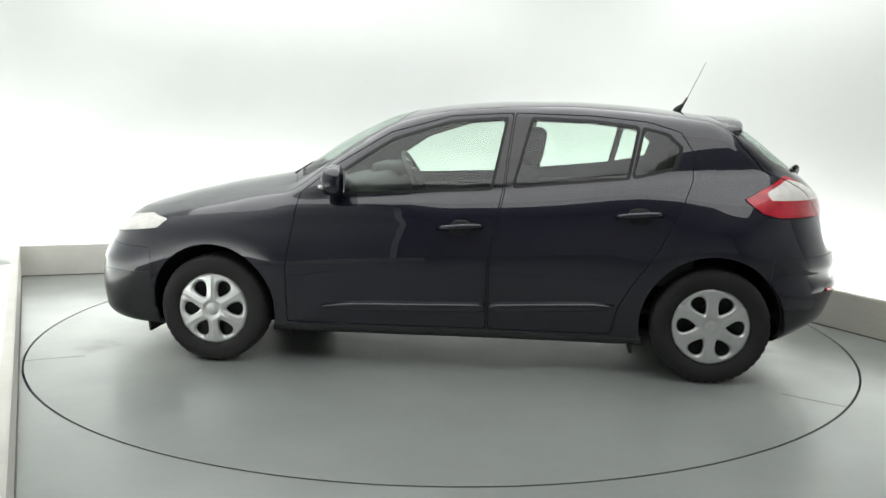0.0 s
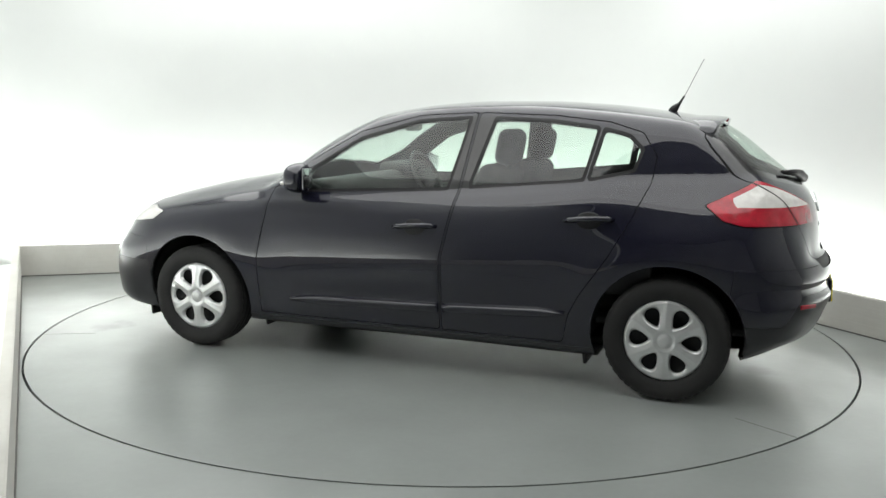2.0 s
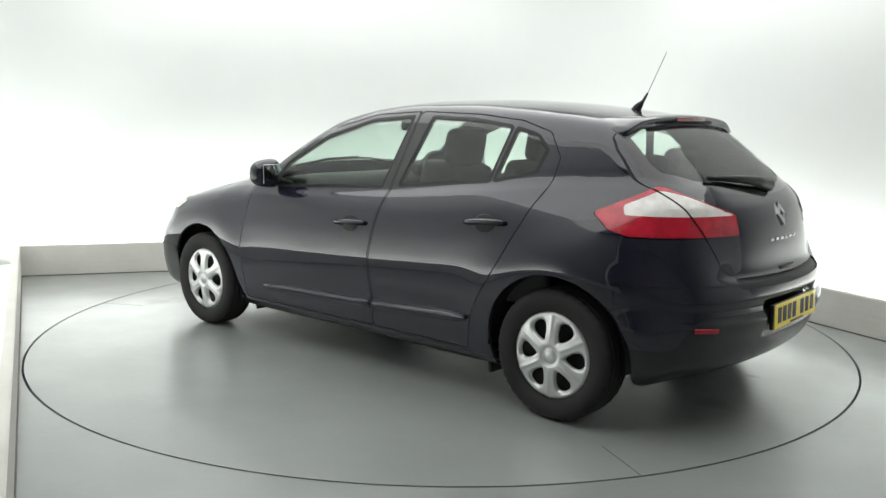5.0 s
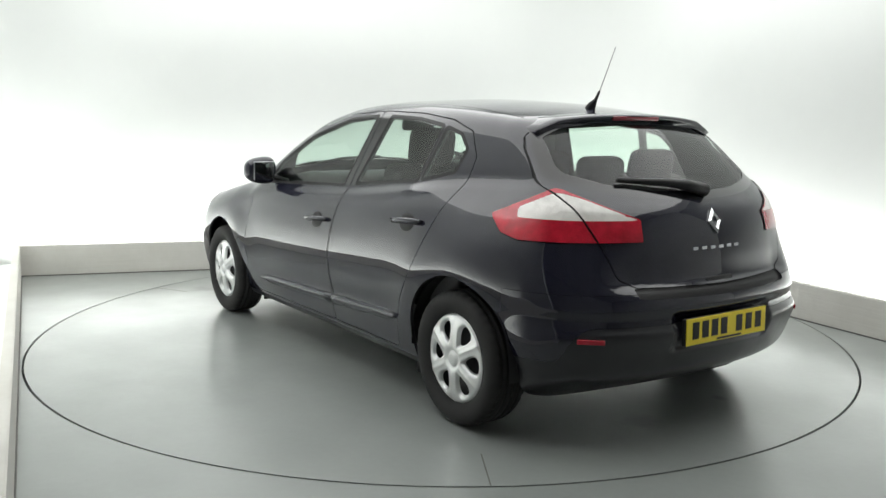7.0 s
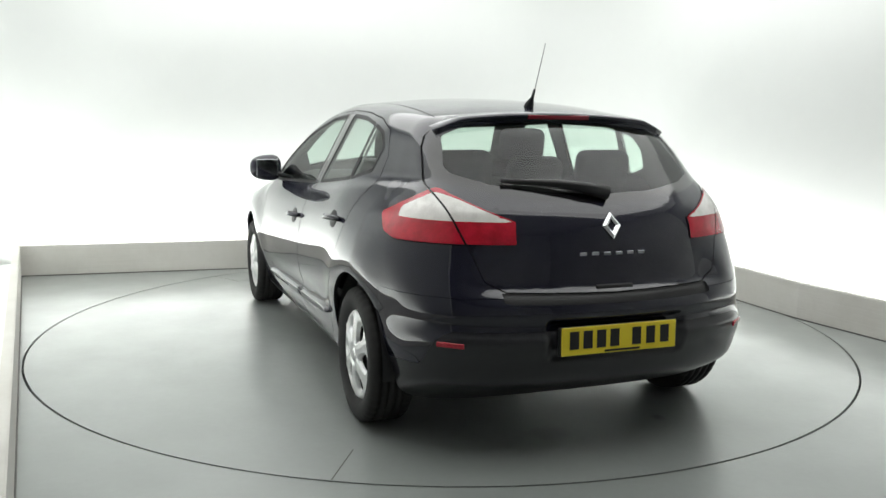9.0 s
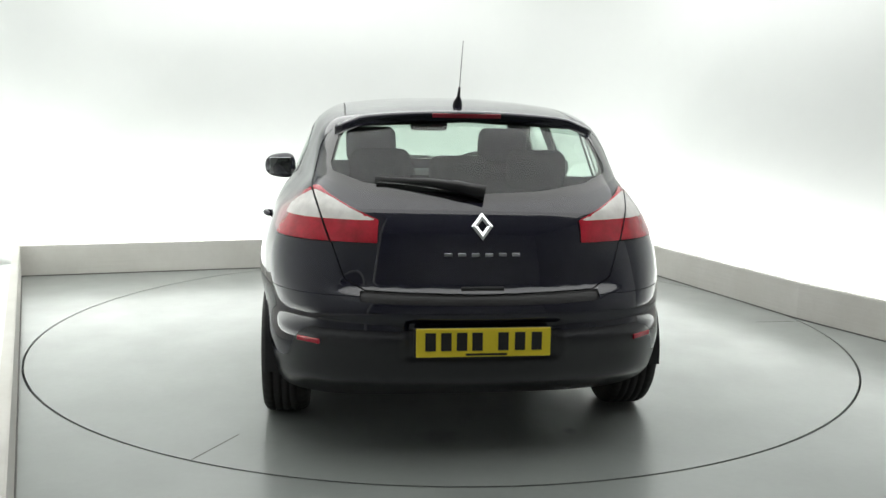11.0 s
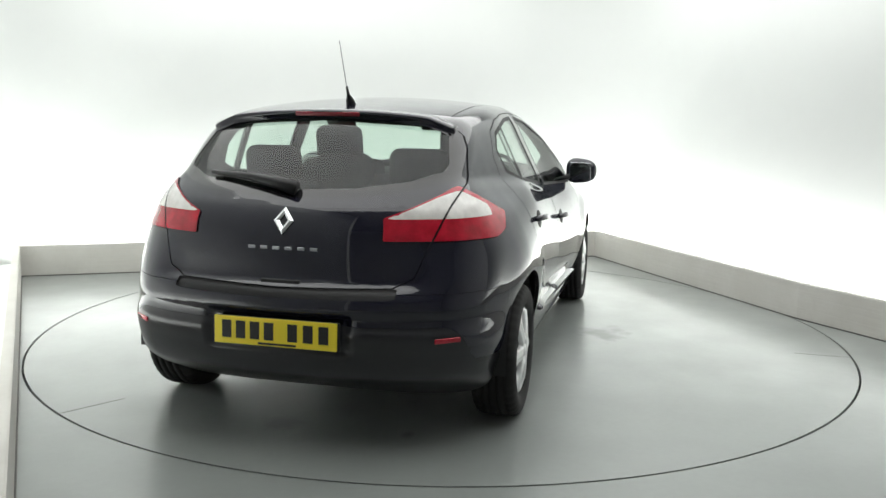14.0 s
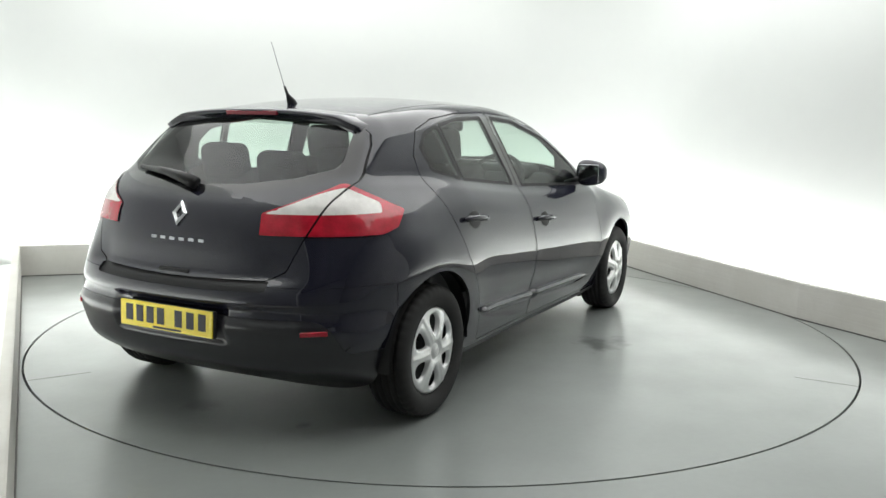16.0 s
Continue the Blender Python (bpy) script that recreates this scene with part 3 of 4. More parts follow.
def cut_skin():
    sk = Skin(*net_surface(0.0195))
    for s, tag in ((1, "L"), (-1, "R")):
        for ax, r in ((AXLE, 0.345), (-AXLE, 0.362)):
            sk.cut(lambda p: np.where(p[:, 1] * s > 0.35, np.hypot(p[:, 0] - ax, p[:, 2] - 0.305) - r, 1.0), "none", {"body"})
        for nm, pts, r in (("fwin", FRONT_WIN, 0.012), ("rwin", REAR_WIN, 0.012), ("qwin", QUARTER_WIN, 0.014)):
            f = on_side(s, outline(pts, 0.0))
            sk.cut(lambda p: f(p) - 0.016, "seal", {"body"})
            sk.cut(f, nm + tag, {"seal"})
        sk.panel(on_side(s, outline(FRONT_DOOR)), "fdoor" + tag, {"body"})
        sk.panel(on_side(s, outline(REAR_DOOR)), "rdoor" + tag, {"body"})
        f = lamp_plane(s, outline(LAMP))
        sk.panel(f, "red" + tag, {"body"}, 0.003)
        sk.cut(lambda p: np.maximum(np.maximum(f(p) + 0.007 + 0.014 * step(0.76 * p[:, 0] + 0.65 * p[:, 1] * s, -1.0, -0.85), 0.944 - p[:, 2]), 0.76 * p[:, 0] + 0.65 * p[:, 1] * s + 0.72), "clear" + tag, {"red" + tag})
        # the tailgate's joint divides the lamp
        g = lambda p: p[:, 1] * s - 0.585 - (p[:, 2] - 0.87) * 0.375
        for nm in ("red", "clear"):
            sk.cut(lambda p: g(p) + 0.004, nm + "In" + tag, {nm + tag})
            sk.cut(lambda p: g(p) - 0.004, "joint", {nm + tag})
        f = on_side(s, outline(HEADLAMP))
        sk.panel(f, "head" + tag, {"body"}, 0.003)
    glass = rear_plane(outline(GLASS_REAR))
    hatch_line = outline(HATCH)
    rim = lambda p: np.maximum(np.maximum(hatch_line(p[:, 1], p[:, 2]) + 0.016, f_frit(np.abs(p[:, 1])) - p[:, 2]), p[:, 0] + 1.40)
    sk.cut(rim, "frit", {"body"})
    sk.cut(glass, "rglass", {"frit"})
    # gap at the tailgate's edge, blackened down the bumper's ledge for the shade there
    sk.cut(lambda p: np.maximum(np.maximum(np.abs(p[:, 2] - 0.656 - 0.03 * p[:, 1] ** 2) - 0.019, np.abs(p[:, 1]) - 0.47), p[:, 0] + 1.8), "gap", {"body"})
    hatch = lambda p: np.maximum(hatch_line(p[:, 1], p[:, 2]), p[:, 0] + 1.43)
    sk.panel(hatch, "hatch", {"body"}, 0.005)
    # rear bumper and its dark lower valance
    sk.panel(lambda p: np.maximum(np.maximum(p[:, 2] - 0.664, p[:, 0] + 1.60 + 0.10 * (p[:, 2] - 0.5)), f_valance(p) - p[:, 2]), "rbumper", {"body"}, 0.002)
    sk.cut(lambda p: np.maximum(p[:, 0] + 1.55, p[:, 2] - f_valance(p)), "valance", {"body"})
    # front bumper, bonnet, windscreen
    screen = outline([(0.97, 0.0), (0.955, 0.35), (0.88, 0.60), (0.70, 0.66), (0.36, 0.545), (0.31, 0.3), (0.30, 0.0), (0.31, -0.3), (0.36, -0.545), (0.70, -0.66), (0.88, -0.60), (0.955, -0.35)])
    sk.cut(lambda p: np.where(p[:, 2] > 0.98, screen(p[:, 0], p[:, 1]), 1.0) - 0.012, "seal", {"body"})
    sk.cut(lambda p: screen(p[:, 0], p[:, 1]), "screen", {"seal"})
    bonnet = outline([(0.99, 0.0), (0.98, 0.4), (0.90, 0.70), (1.4, 0.695), (1.75, 0.62), (1.98, 0.45), (2.06, 0.0), (1.98, -0.45), (1.75, -0.62), (1.4, -0.695), (0.90, -0.70), (0.98, -0.4)])
    sk.panel(lambda p: np.where(p[:, 2] > 0.7, bonnet(p[:, 0], p[:, 1]), 1.0), "bonnet", {"body"}, 0.003)
    sk.cut(lambda p: np.maximum(1.66 - p[:, 0], p[:, 2] - 0.48), "fvalance", {"body"})
    sk.panel(lambda p: np.maximum(np.maximum(1.66 - p[:, 0], p[:, 2] - 0.62), 0.48 - p[:, 2]), "fbumper", {"body"}, 0.002)
    # sills
    sk.cut(lambda p: np.maximum(np.maximum(p[:, 2] - 0.215, np.abs(p[:, 0]) - 1.1), -1), "sill", {"body"})
    # black trim on the pillars between the side windows, and the roof's two ditches
    for s, tag in ((1, "L"), (-1, "R")):
        pillar = on_side(s, outline([(-0.150, 0.968), (-0.222, 1.348), (-0.395, 1.348), (-0.318, 0.985)]))
        sk.cut(pillar, "ftrim" + tag, {"fdoor" + tag})
        sk.cut(pillar, "rtrim" + tag, {"rdoor" + tag})
        over = lambda p: np.where((p[:, 2] > 1.25) & (p[:, 0] > -1.34) & (p[:, 0] < 0.34), 0.515 + 0.03 * step(p[:, 0], -0.9, 0.2) - p[:, 1] * s, 1.0)
        sk.cut(over, "ditch" + tag, {"body"})
        sk.cut(lambda p: over(p) + 0.007, "body", {"ditch" + tag})
    sk.finish()
    return sk


sk = cut_skin()
car = tagged(new("car"), "dark navy five-door hatchback standing on the turntable", "car")


def build_shell():
    def p(name, labels, material, label="", lift=0.0, shadow=True):
        ob = part_mesh(name, sk.mesh(name, labels, lift), material, car, label)
        ob.visible_shadow = shadow
        return ob
    p("body", {"body"}, M_PAINT, "dark navy metallic painted body shell")
    p("panel_joint", {"joint"}, M_SEAL_SHADE, "black recessed panel joints", -0.006)
    p("tailgate_gap_shade", {"gap"}, M_SEAL_SHADE, "black strip for the tailgate's gap and the shade under its edge", -0.008)
    p("window_seal", {"seal"}, M_SEAL_SHADE, "black rubber window seals", 0.001)
    lined = {lab for _, lab in sk.polys} - {"none", "screen", "rglass"} - {k + t for k in ("fwin", "rwin", "qwin") for t in "LR"}
    p("inner_shell", lined, M_DASH, "dark inner lining of the body", -0.018)
    p("sill", {"sill"}, M_VALANCE, "dark sill under the doors")
    doors = {}
    for tag in "LR":
        p("roof_ditch", {"ditch" + tag}, M_SEAL_SHADE, "black roof ditch strip", -0.003)
        doors["f" + tag] = p("front_door", {"fdoor" + tag}, M_PAINT)
        doors["r" + tag] = p("rear_door", {"rdoor" + tag}, M_PAINT)
        for k in "fr":
            part_mesh("pillar_trim", sk.mesh("pillar_trim", {k + "trim" + tag}, 0.001), M_GLOSS, doors[k + tag], "glossy black pillar trim")
        for key, nm in (("fwin", "front_side_window"), ("rwin", "rear_side_window"), ("qwin", "quarter_window")):
            p(nm, {key + tag}, M_GLASS, "green-tinted side glass", -0.002, False)
        for where in ("", "In"):
            t = p("tail_lamp", {"red" + where + tag}, M_RED, "red tail lamp lens", 0.006)
            part_mesh("clear_lens", sk.mesh("clear_lens", {"clear" + where + tag}, 0.006), M_CLEAR, t, "clear white lamp lens")
        p("headlamp", {"head" + tag}, M_CLEAR, "clear headlamp lens", 0.002)
    p("windscreen", {"screen"}, M_GLASS, "clear windscreen", -0.002, False)
    p("rear_window", {"rglass"}, M_GLASS_REAR, "green-tinted heated rear window", -0.002, False)
    p("window_border", {"frit"}, M_GLOSS, "glossy black border of the rear window")
    p("tailgate", {"hatch"}, M_PAINT)
    p("bonnet", {"bonnet"}, M_PAINT)
    p("rear_bumper", {"rbumper"}, M_PAINT)
    p("rear_valance", {"valance"}, M_VALANCE, "dark lower part of the rear bumper")
    p("front_bumper", {"fbumper"}, M_PAINT)
    p("front_valance", {"fvalance"}, M_VALANCE, "dark lower part of the front bumper")
    return doors


doors = build_shell()


def on_skin(x, y, z, axis, way):
    """The point of the skin met from outside along the axis (0, 1 or 2), and its normal."""
    t = np.linspace(1.2 if axis else 2.6, 0.0, 400) * way
    p = np.tile(np.array([x, y, z], float), (400, 1))
    p[:, axis] = t
    f = skin(p)
    i = int(np.argmax(f < 0))
    q = settle(p[i:i + 1])[0]
    n = skin_normal(q[None])[0]
    return Vector(q), Vector(n).normalized()


def build_wheels():
    # tyre: rounded carcass with four grooves round the tread
    prof = [(0.200, -0.080), (0.215, -0.094), (0.250, -0.100), (0.275, -0.098), (0.290, -0.088), (0.298, -0.072)]
    for gpos in (-0.050, -0.017, 0.017, 0.050):
        prof += [(0.300, gpos - 0.006), (0.292, gpos - 0.004), (0.292, gpos + 0.004), (0.300, gpos + 0.006)]
    prof += [(r, -h) for r, h in prof[5::-1]]
    tyre_me = bpy.data.meshes.new("tyre")
    bm = lathe(prof, 168)
    for v in bm.verts:
        turn = round(math.atan2(v.co.z, v.co.x) / (2 * math.pi / 168)) % 4
        reach = math.hypot(v.co.x, v.co.z)
        if turn == 0 and reach > 0.285 and abs(v.co.y) > 0.054:
            v.co.x *= 0.984
            v.co.z *= 0.984
    bm.to_mesh(tyre_me)
    bm.free()
    rim_me = bpy.data.meshes.new("wheel")
    bm = lathe([(0.0, 0.02), (0.06, 0.02), (0.12, 0.03), (0.17, 0.045), (0.195, 0.075), (0.205, 0.080), (0.205, -0.085), (0.19, -0.09), (0.18, -0.06), (0.0, -0.06)], 48)
    bm.to_mesh(rim_me)
    bm.free()
    # cover: a dished disc with six openings between broad spokes
    n_r, n_a = 26, 192
    verts, polys = [], []
    for i in range(n_r + 1):
        r = 0.205 * i / n_r
        for k in range(n_a):
            a = 2 * math.pi * k / n_a
            verts.append((r * math.cos(a), 0.0, r * math.sin(a)))
    for i in range(n_r):
        for k in range(n_a):
            q = (i * n_a + k, i * n_a + (k + 1) % n_a, (i + 1) * n_a + (k + 1) % n_a, (i + 1) * n_a + k)
            polys.append(q)
    cover = Skin(verts, polys)

    def hole(p):
        r = np.hypot(p[:, 0], p[:, 2])
        a = np.arctan2(p[:, 2], p[:, 0])
        a = (a + math.pi / 6) % (math.pi / 3) - math.pi / 6
        u, v = r * np.cos(a) - 0.123, r * np.sin(a)
        return np.hypot(u / 0.045, v / (0.033 + 0.34 * u)) - 1
    cover.cut(hole, "none", {"body"})
    arr = np.array(cover.v)
    r = np.hypot(arr[:, 0], arr[:, 2])
    a = np.arctan2(arr[:, 2], arr[:, 0])
    arr[:, 1] = 0.101 - 0.020 * (r / 0.205) ** 2 - 0.012 * np.exp(-((r - 0.036) / 0.008) ** 2) - 0.016 * step(r, 0.19, 0.205)
    h = hole(np.array(cover.v))
    arr[:, 1] -= 0.020 * np.exp(-np.clip(h, 0, 9) / 0.11)
    # fine ridge along each spoke
    ridge = np.abs(((a + math.pi / 3) % (math.pi / 3)) - math.pi / 6) * r
    arr[:, 1] += 0.004 * np.exp(-(ridge / 0.010) ** 2) * step(r, 0.05, 0.08)
    faces = [p for p, lab in cover.polys if lab == "body"]
    cover_me = bpy.data.meshes.new("wheel_cover")
    cover_me.from_pydata([tuple(q) for q in arr], [], [list(dict.fromkeys(f)) for f in faces])
    cover_me.validate()
    cover_me.shade_smooth()
    for me, m in ((tyre_me, M_RUBBER), (rim_me, M_STEEL), (cover_me, M_SILVER)):
        me.materials.append(m)
    for x, s in ((AXLE, 1), (AXLE, -1), (-AXLE, 1), (-AXLE, -1)):
        turn = {(1, 1): 2, (1, -1): 8, (-1, 1): -1, (-1, -1): 30}[(1 if x > 0 else -1, s)]
        wheel = part_mesh("wheel", rim_me, None, car, "dark steel wheel")
        size = 0.978 if x > 0 else 1.0
        wheel.matrix_basis = pose(x - (0.008 if x > 0 else 0), (0.830 if x > 0 else 0.782) * s, TYRE_R * size, 0, 0, 0 if s > 0 else 180) @ pose(0, 0, 0, 0, turn, 0) @ Matrix.Scale(size, 4)
        part_mesh("tyre", tyre_me, None, wheel, "black rubber tyre")
        part_mesh("wheel_cover", cover_me, None, wheel, "silver six-spoke wheel cover")
        bm = bmesh.new()
        bmesh.ops.create_uvsphere(bm, u_segments=20, v_segments=10, radius=0.024, matrix=Matrix.Translation((0, 0.094, 0)) @ Matrix.Diagonal((1, 0.35, 1, 1)))
        part("centre_cap", bm, M_SILVER, wheel, "silver centre cap")
        for k in range(5):
            b = 2 * math.pi * k / 5
            bm = bmesh.new()
            bmesh.ops.create_cone(bm, cap_ends=True, segments=6, radius1=0.010, radius2=0.009, depth=0.02, matrix=pose(0.054 * math.cos(b) * 1.9, 0.045, 0.054 * math.sin(b) * 1.9, 90, 0, 0))
            part("wheel_bolt", bm, M_STEEL, wheel, smooth=False)
        # liner of the arch
        r = 0.350 if x > 0 else 0.367
        prof = [(r, 0.40), (r, 0.855), (r - 0.012, 0.865)]
        bm = bmesh.new()
        rings = []
        for k in range(41):
            ang = math.radians(-4 + 188 * k / 40)
            rings.append([bm.verts.new((x + rr * math.cos(ang), yy * s, 0.305 + rr * math.sin(ang))) for rr, yy in [(0.05, 0.40)] + prof[:2]])
        for p, q in zip(rings, rings[1:]):
            for j in range(2):
                bm.faces.new((p[j], p[j + 1], q[j + 1], q[j]))
        part("arch_liner", bm, M_BLACK, car, "black wheel arch liner")


build_wheels()


def build_outside():
    # door mirrors
    for s in (1, -1):
        bm = bmesh.new()
        bmesh.ops.create_uvsphere(bm, u_segments=28, v_segments=18, radius=1)
        for v in bm.verts:
            c = v.co
            c.x, c.y, c.z = [math.copysign(abs(k) ** 0.72, k) for k in c]
            c.x = c.x * 0.075 if c.x > 0 else c.x * 0.045
            c.y *= 0.100
            c.z *= 0.080 * (1 - 0.14 * c.y / 0.100 * s)
            c.x -= 0.25 * (c.y * s) * 0.35
        bmesh.ops.transform(bm, matrix=pose(0.625, 0.935 * s, 1.005), verts=bm.verts)
        mirror = part("door_mirror", bm, M_PAINT, car, "dark navy door mirror housing")
        part("mirror_glass", rbox(0.008, 0.140, 0.108, 0.003, m=pose(0.575, 0.932 * s, 1.006, 0, 0, 9 * s)), M_MIRROR, mirror, "mirror glass")
        part("mirror_foot", rbox(0.075, 0.13, 0.032, 0.014, m=pose(0.62, 0.825 * s, 0.955, 18 * s, 0, 0)), M_BLACK, mirror, "black mirror foot")
        part("side_indicator", rbox(0.035, 0.085, 0.020, 0.008, m=pose(0.662, 0.985 * s, 0.980, 0, 0, -45 * s)), M_CLEAR, mirror, "clear side indicator lens")
        # grip handles over flat black discs, the shade of their recesses put in as colour
        for key, x, z in (("f", -0.025, 0.778), ("r", -0.935, 0.863)):
            q, n = on_skin(x, 0, z, 1, s)
            tilt = math.degrees(math.atan2(n.z, abs(n.y)))
            m = pose(q.x, q.y, q.z, tilt * s, 2.0, 0)
            door = doors[key + ("L" if s > 0 else "R")]
            shade_disc = bmesh.new()
            bmesh.ops.create_uvsphere(shade_disc, u_segments=24, v_segments=12, radius=1, matrix=m @ Matrix.Translation((0, -0.001 * s, -0.004)) @ Matrix.Diagonal((0.064, 0.006, 0.043, 1)))
            part("handle_shade", shade_disc, M_SEAL_SHADE, door, "flat black disc for the shade in the handle's recess")
            pts = [m @ Vector((-0.118, 0.000 * s, 0.002)), m @ Vector((-0.095, 0.020 * s, 0.003)), m @ Vector((-0.04, 0.032 * s, 0.002)), m @ Vector((0.03, 0.032 * s, -0.001)), m @ Vector((0.09, 0.022 * s, -0.004)), m @ Vector((0.118, 0.0, -0.006))]
            part("door_handle", tube(pts, 0.012, 10, [0.011, 0.0135, 0.014, 0.014, 0.0135, 0.011]), M_PAINT, door, "dark grip handle")
        # rubbing strips low on the doors
        for key, xa, za, xb, zb in (("f", 0.71, 0.334, -0.155, 0.354), ("r", -0.185, 0.355, -0.83, 0.389)):
            bm = bmesh.new()
            rings = []
            for k in range(15):
                t = k / 14
                x, z = xa + (xb - xa) * t, za + (zb - za) * t
                hh = 0.028 * min(1.0, 0.35 + 4 * t if key == "f" else 1.0, 0.35 + 4 * (1 - t) if key == "r" else 1.0)
                ring = []
                for dz, out in ((-hh, -0.004), (-hh * 0.8, 0.013), (hh * 0.10, 0.024), (hh * 0.32, 0.023), (hh * 0.52, 0.0195), (hh * 0.70, 0.013), (hh, -0.004)):
                    q, n = on_skin(x, 0, z + dz, 1, s)
                    ring.append(bm.verts.new(q + n * out))
                rings.append(ring)
            for p, q in zip(rings, rings[1:]):
                for j in range(6):
                    bm.faces.new((p[j], p[j + 1], q[j + 1], q[j]))
            bm.faces.new(rings[0])
            bm.faces.new(rings[-1][::-1])
            bmesh.ops.recalc_face_normals(bm, faces=bm.faces)
            part("rubbing_strip", bm, M_PAINT, doors[key + ("L" if s > 0 else "R")], "dark rubbing strip")
        # small flaps before and behind the wheels
        for fx, fz in ((1.735, 0.150), (0.925, 0.165), (-0.925, 0.150)):
            part("mud_flap", rbox(0.018, 0.20, 0.095, 0.006, 2, m=pose(fx, 0.70 * s, fz + 0.02, 0, 8, 0)), M_BLACK, car, "small black rubber flap")
        # reflectors low in the rear bumper
        q, n = on_skin(0, -0.665 * s, 0.487, 0, -1)
        part("reflector", rbox(0.008, 0.110, 0.020, 0.003, m=Matrix.Translation(q) @ Vector((-1, 0, 0)).rotation_difference(n).to_matrix().to_4x4()), M_RED, car, "narrow red reflector in the bumper")
    # roof spoiler with brake light
    bm = bmesh.new()
    rings = []
    for k in range(33):
        y = -0.565 + 1.13 * k / 32
        e = abs(y) / 0.565
        tip = -1.518 + 0.10 * y * y + 0.10 * max(0, e - 0.8) ** 1.5
        zt = 1.362 - 0.10 * y * y - 0.11 * y ** 4 - 0.14 * max(0, e - 0.8)
        zr = float(f_top(np.array([-1.36]))[0]) - 0.10 * y * y - 0.10 * y ** 4 - 0.13 * max(0, e - 0.8)
        rings.append([bm.verts.new(c) for c in ((-1.36, y, zr + 0.001), (-1.45, y, (zr + zt) / 2 + 0.006), (tip + 0.01, y, zt + 0.006), (tip, y, zt - 0.004), (tip + 0.015, y, zt - 0.016), (-1.49, y, zt - 0.034))])
    for p, q in zip(rings, rings[1:]):
        for j in range(5):
            bm.faces.new((p[j], p[j + 1], q[j + 1], q[j]))
    bm.faces.new(rings[0])
    bm.faces.new(rings[-1][::-1])
    bmesh.ops.recalc_face_normals(bm, faces=bm.faces)
    spoiler = part("roof_spoiler", bm, M_PAINT, car, "dark navy roof spoiler over the rear window")
    part("brake_light", rbox(0.012, 0.30, 0.020, 0.004, m=pose(-1.511, 0, 1.350, 0, -12, 0)), M_DARK_RED, spoiler, "long red high-level brake light")
    # aerial
    q, n = on_skin(-1.21, 0, 0, 2, 1)
    aerial = part("aerial", tube([q + Vector((0.03, 0, -0.004)), q + Vector((0.012, 0, 0.018)), q + Vector((-0.012, 0, 0.045)), q + Vector((-0.035, 0, 0.085))], 0.02, 12, [0.024, 0.021, 0.008, 0.005]), M_BLACK, car, "black roof aerial")
    part("aerial_whip", tube([q + Vector((-0.034, 0, 0.08)), q + Vector((-0.128, 0, 0.285))], 0.0019, 6), M_WHIP, aerial, "thin aerial whip")
    # rear wiper
    a, n1 = on_skin(0, -0.02, 1.035, 0, -1)
    tip, n2 = on_skin(0, 0.40, 1.085, 0, -1)
    a, tip = a + n1 * 0.02, tip + n2 * 0.018
    mid = (a + tip) / 2 + n1 * 0.028
    wiper = part("rear_wiper", tube([a, a * 0.75 + tip * 0.25 + n1 * 0.016, mid - n1 * 0.010, a * 0.12 + tip * 0.88 + n1 * 0.004], 0.014, 10, [0.030, 0.024, 0.017, 0.010]), M_BLACK, car, "black rear wiper arm")
    part("wiper_blade", tube([a * 0.85 + tip * 0.15 + n1 * 0.006, mid - n1 * 0.022, tip], 0.010, 8), M_BLACK, wiper, "wiper blade")
    # front wiper by the bonnet's edge
    part("front_wiper", tube([(0.985, 0.42, 1.005), (0.955, 0.2, 1.05), (0.96, -0.1, 1.058)], 0.010, 8), M_BLACK, car, "black windscreen wiper")
    # lozenge badge
    q, n = on_skin(0, 0, 0.928, 0, -1)
    bm = bmesh.new()
    outer, inner = (0.042, 0.056), (0.018, 0.026)
    loops = []
    for (hy, hz), dx in ((outer, 0.002), (outer, -0.006), ((0.030, 0.041), -0.012), (inner, -0.007), (inner, 0.002)):
        loops.append([bm.verts.new((dx, yy, zz)) for yy, zz in ((0, hz), (hy, 0), (0, -hz), (-hy, 0))])
    for p, r in zip(loops, loops[1:]):
        for k in range(4):
            bm.faces.new((p[k], p[(k + 1) % 4], r[(k + 1) % 4], r[k]))
    bmesh.ops.recalc_face_normals(bm, faces=bm.faces)
    bmesh.ops.transform(bm, matrix=Matrix.Translation(q) @ Vector((-1, 0, 0)).rotation_difference(n).to_matrix().to_4x4(), verts=bm.verts)
    part("badge", bm, M_CHROME, car, "chrome lozenge badge", smooth=False)
    # chrome model marking, as plain bars
    for k in range(6):
        y = 0.132 - 0.0528 * k
        q, n = on_skin(0, y, 0.822, 0, -1)
        part("marking_bar", rbox(0.004, 0.030, 0.013, 0.001, 1, m=Matrix.Translation(q)), M_LETTER, car, "small chrome bar of the model marking", smooth=False)
    # number plate
    q, n = on_skin(0, 0, 0.497, 0, -1)
    m = Matrix.Translation((q.x - 0.004, 0, 0.497)) @ pose(0, 0, 0, 0, 2, 0)
    part("plate_holder", rbox(0.016, 0.536, 0.113, 0.006, m=m @ pose(0.007, 0, 0)), M_BLACK, car, "black plate recess")
    plate = part("number_plate", rbox(0.006, 0.520, 0.111, 0.002, 1, m=m @ pose(-0.004, 0, 0)), M_YELLOW, car, "yellow rear number plate", smooth=False)
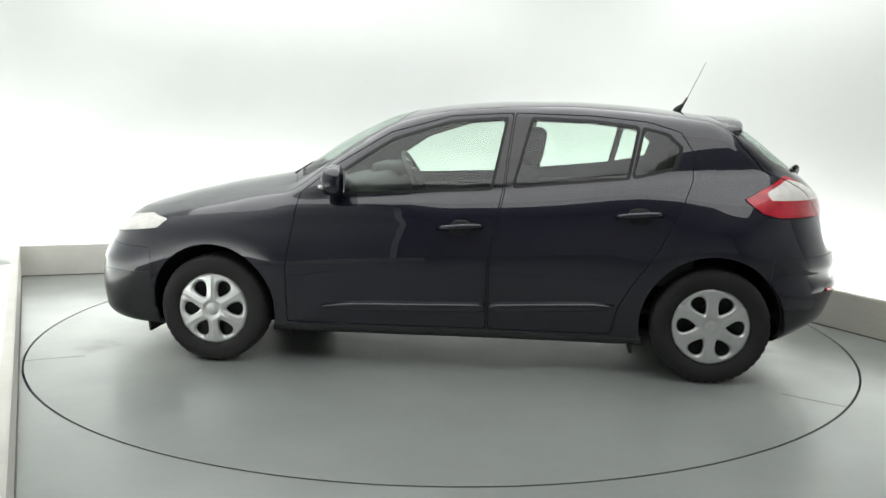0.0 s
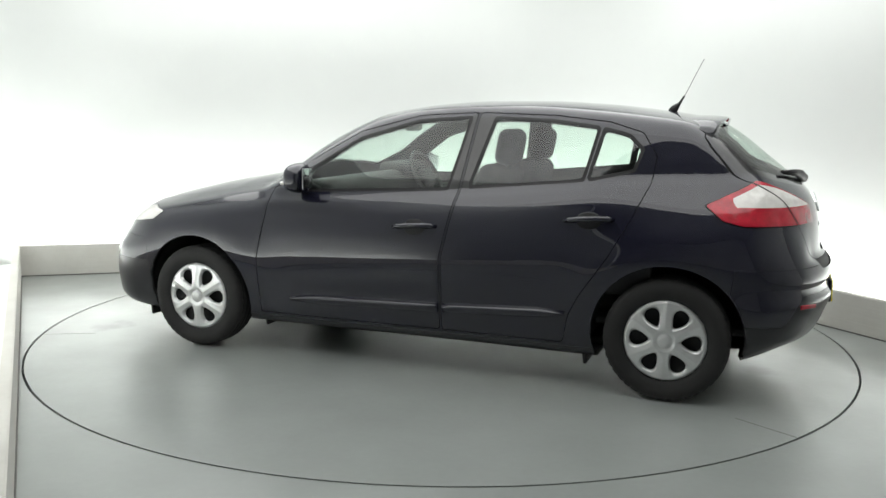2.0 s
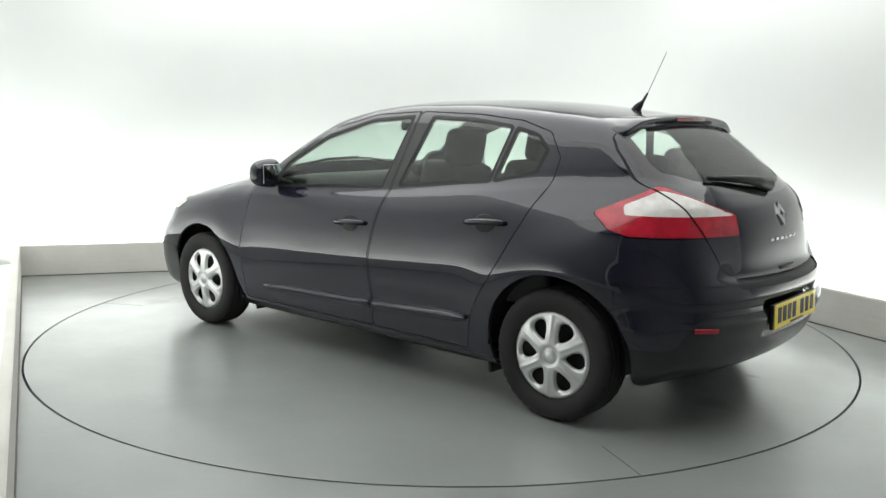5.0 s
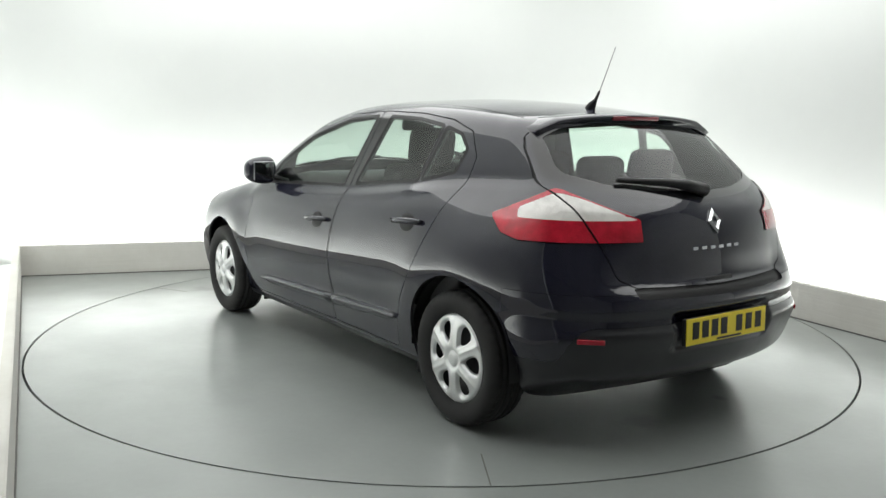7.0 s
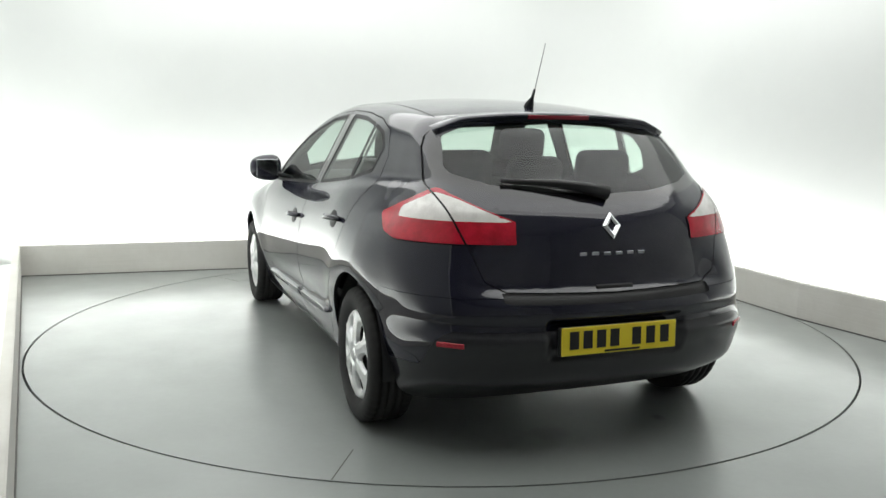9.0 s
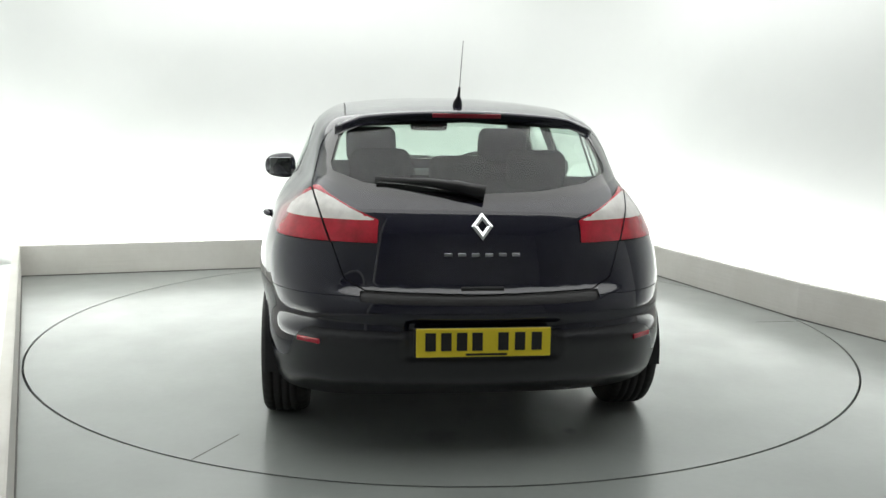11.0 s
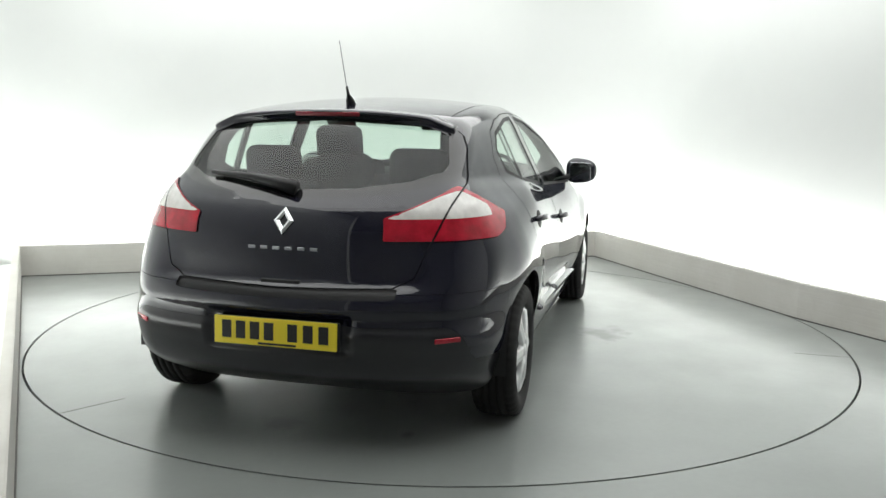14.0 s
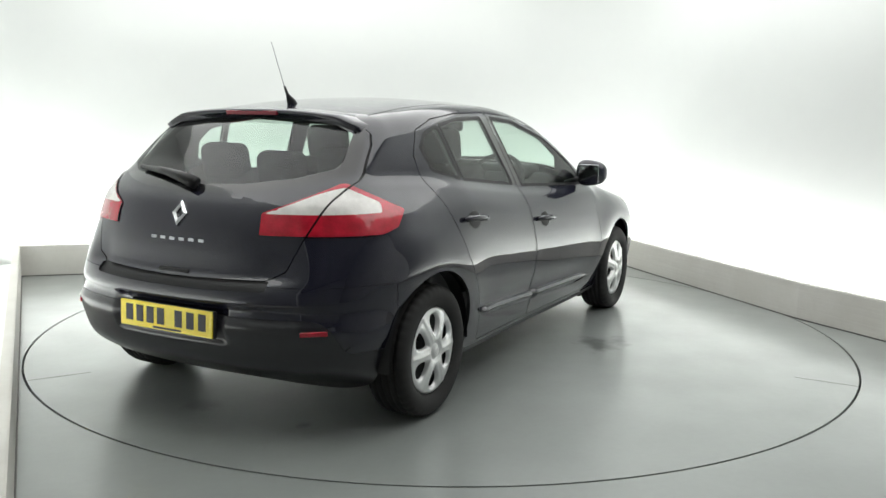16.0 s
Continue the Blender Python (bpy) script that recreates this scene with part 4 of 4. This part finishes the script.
    for y in (0.205, 0.145, 0.085, 0.025, -0.075, -0.140, -0.205):
        part("plate_bar", rbox(0.002, 0.040, 0.070, 0, m=m @ pose(-0.0078, y, 0.004)), M_INK, plate, "plain black bar", smooth=False)
    part("plate_line", rbox(0.002, 0.16, 0.008, 0, m=m @ pose(-0.0078, -0.01, -0.046)), M_INK, plate, "thin dark line of small print", smooth=False)
    # grip recess under the tailgate's edge
    q, n = on_skin(0, 0, 0.690, 0, -1)
    part("tailgate_grip", rbox(0.02, 0.17, 0.035, 0.008, 2, m=Matrix.Translation(q + Vector((0.004, 0, -0.008)))), M_SEAL_SHADE, car, "black grip recess in the tailgate")
    # exhaust and underbody
    part("underbody", rbox(3.0, 1.25, 0.06, 0.02, m=pose(0.12, 0, 0.20)), M_BLACK, car, "dark underbody")
    part("exhaust_silencer", rbox(0.30, 0.36, 0.11, 0.045, m=pose(-1.62, -0.2, 0.245)), M_STEEL, car, "dark exhaust silencer under the tail")


build_outside()


def build_cabin():
    def seat(x, y, w, name):
        st = part(name, join(rbox(0.52, w, 0.17, 0.05, 3, m=pose(x + 0.10, y, 0.46, 0, -8, 0)), rbox(0.15, w, 0.60, 0.055, 3, m=pose(x - 0.20, y, 0.80, 0, -17, 0))), M_CLOTH, car, "dark cloth car seat")
        return st

    def rest(st, x, y, z):
        part("headrest", rbox(0.11, 0.275, 0.20, 0.05, 4, m=pose(x, y, z, 0, -10, 0)), M_CLOTH, st, "dark padded headrest")
        for dy in (-0.06, 0.06):
            part("headrest_rod", tube([(x + 0.01, y + dy, z - 0.2), (x, y + dy, z - 0.04)], 0.006, 8), M_CHROME, st, "thin metal rod")
    for s in (1, -1):
        st = seat(-0.07, 0.37 * s, 0.50, "front_seat")
        rest(st, -0.39, 0.37 * s, 1.185)
    bench = part("rear_seat", join(rbox(0.50, 1.28, 0.18, 0.05, 3, m=pose(-0.82, 0, 0.46)), rbox(0.15, 1.28, 0.60, 0.05, 3, m=pose(-1.17, 0, 0.78, 0, -20, 0))), M_CLOTH, car, "dark cloth rear bench")
    for y in (0.36, -0.36, 0.0):
        rest(bench, -1.29, y, 1.10 if y else 1.07)
    dash = part("dashboard", join(rbox(0.42, 1.42, 0.22, 0.08, 4, m=pose(0.68, 0, 0.87, 0, 8, 0)), rbox(0.22, 0.42, 0.09, 0.04, 3, m=pose(0.56, -0.37, 1.0))), M_DASH, car, "dark dashboard")
    # steering wheel on the right-hand side
    m = pose(0.40, -0.37, 0.94, 0, -62, 0)
    bm = bmesh.new()
    n, k2 = 40, 8
    rows = [[bm.verts.new(m @ Vector(((0.185 + 0.014 * math.cos(b * 2 * math.pi / k2)) * math.cos(a * 2 * math.pi / n), (0.185 + 0.014 * math.cos(b * 2 * math.pi / k2)) * math.sin(a * 2 * math.pi / n), 0.014 * math.sin(b * 2 * math.pi / k2)))) for b in range(k2)] for a in range(n)]
    for a in range(n):
        for b in range(k2):
            bm.faces.new((rows[a][b], rows[(a + 1) % n][b], rows[(a + 1) % n][(b + 1) % k2], rows[a][(b + 1) % k2]))
    wheel = part("steering_wheel", bm, M_DASH, car, "black steering wheel")
    part("steering_hub", join(rbox(0.13, 0.16, 0.05, 0.02, 3, m=m), rbox(0.035, 0.35, 0.02, 0.008, 2, m=m), rbox(0.2, 0.04, 0.02, 0.008, 2, m=m @ pose(-0.08, 0, 0))), M_DASH, wheel)
    part("rear_view_mirror", rbox(0.03, 0.24, 0.065, 0.02, 3, m=pose(0.36, -0.03, 1.285)), M_BLACK, car, "black interior mirror")
    part("cabin_floor", rbox(2.9, 1.36, 0.04, 0.01, 1, m=pose(-0.42, 0, 0.33)), M_DASH, car, "dark cabin floor")
    part("parcel_shelf", rbox(0.42, 1.10, 0.03, 0.01, 1, m=pose(-1.56, 0, 0.955)), M_DASH, car, "dark parcel shelf")
    for s in (1, -1):
        part("door_lining", rbox(1.9, 0.05, 0.48, 0.02, 2, m=pose(-0.28, 0.765 * s, 0.68, 0, 3.5, 0)), M_DASH, car, "dark door lining")
    part("head_lining", join(rbox(1.15, 0.84, 0.02, 0.008, 1, m=pose(-0.50, 0, 1.350))), M_LINING, car, "light grey head lining")


build_cabin()


# ---- what moves ----
def turned(t):
    """The turntable's angle in degrees."""
    s = (t - 8) / 8
    return 173.820 - 6.981 * t - 0.304 * s * s + 0.392 * s ** 3


def motions():
    times = [k * 0.5 for k in range(33)]
    walk(turntable, [(t, pose(0, 0, 0, 0, 0, turned(t))) for t in times])
    walk(car, [(t, pose(0, 0, 0, 0, 0, turned(t)) @ pose(-0.182, 0.116, 0)) for t in times])


motions()
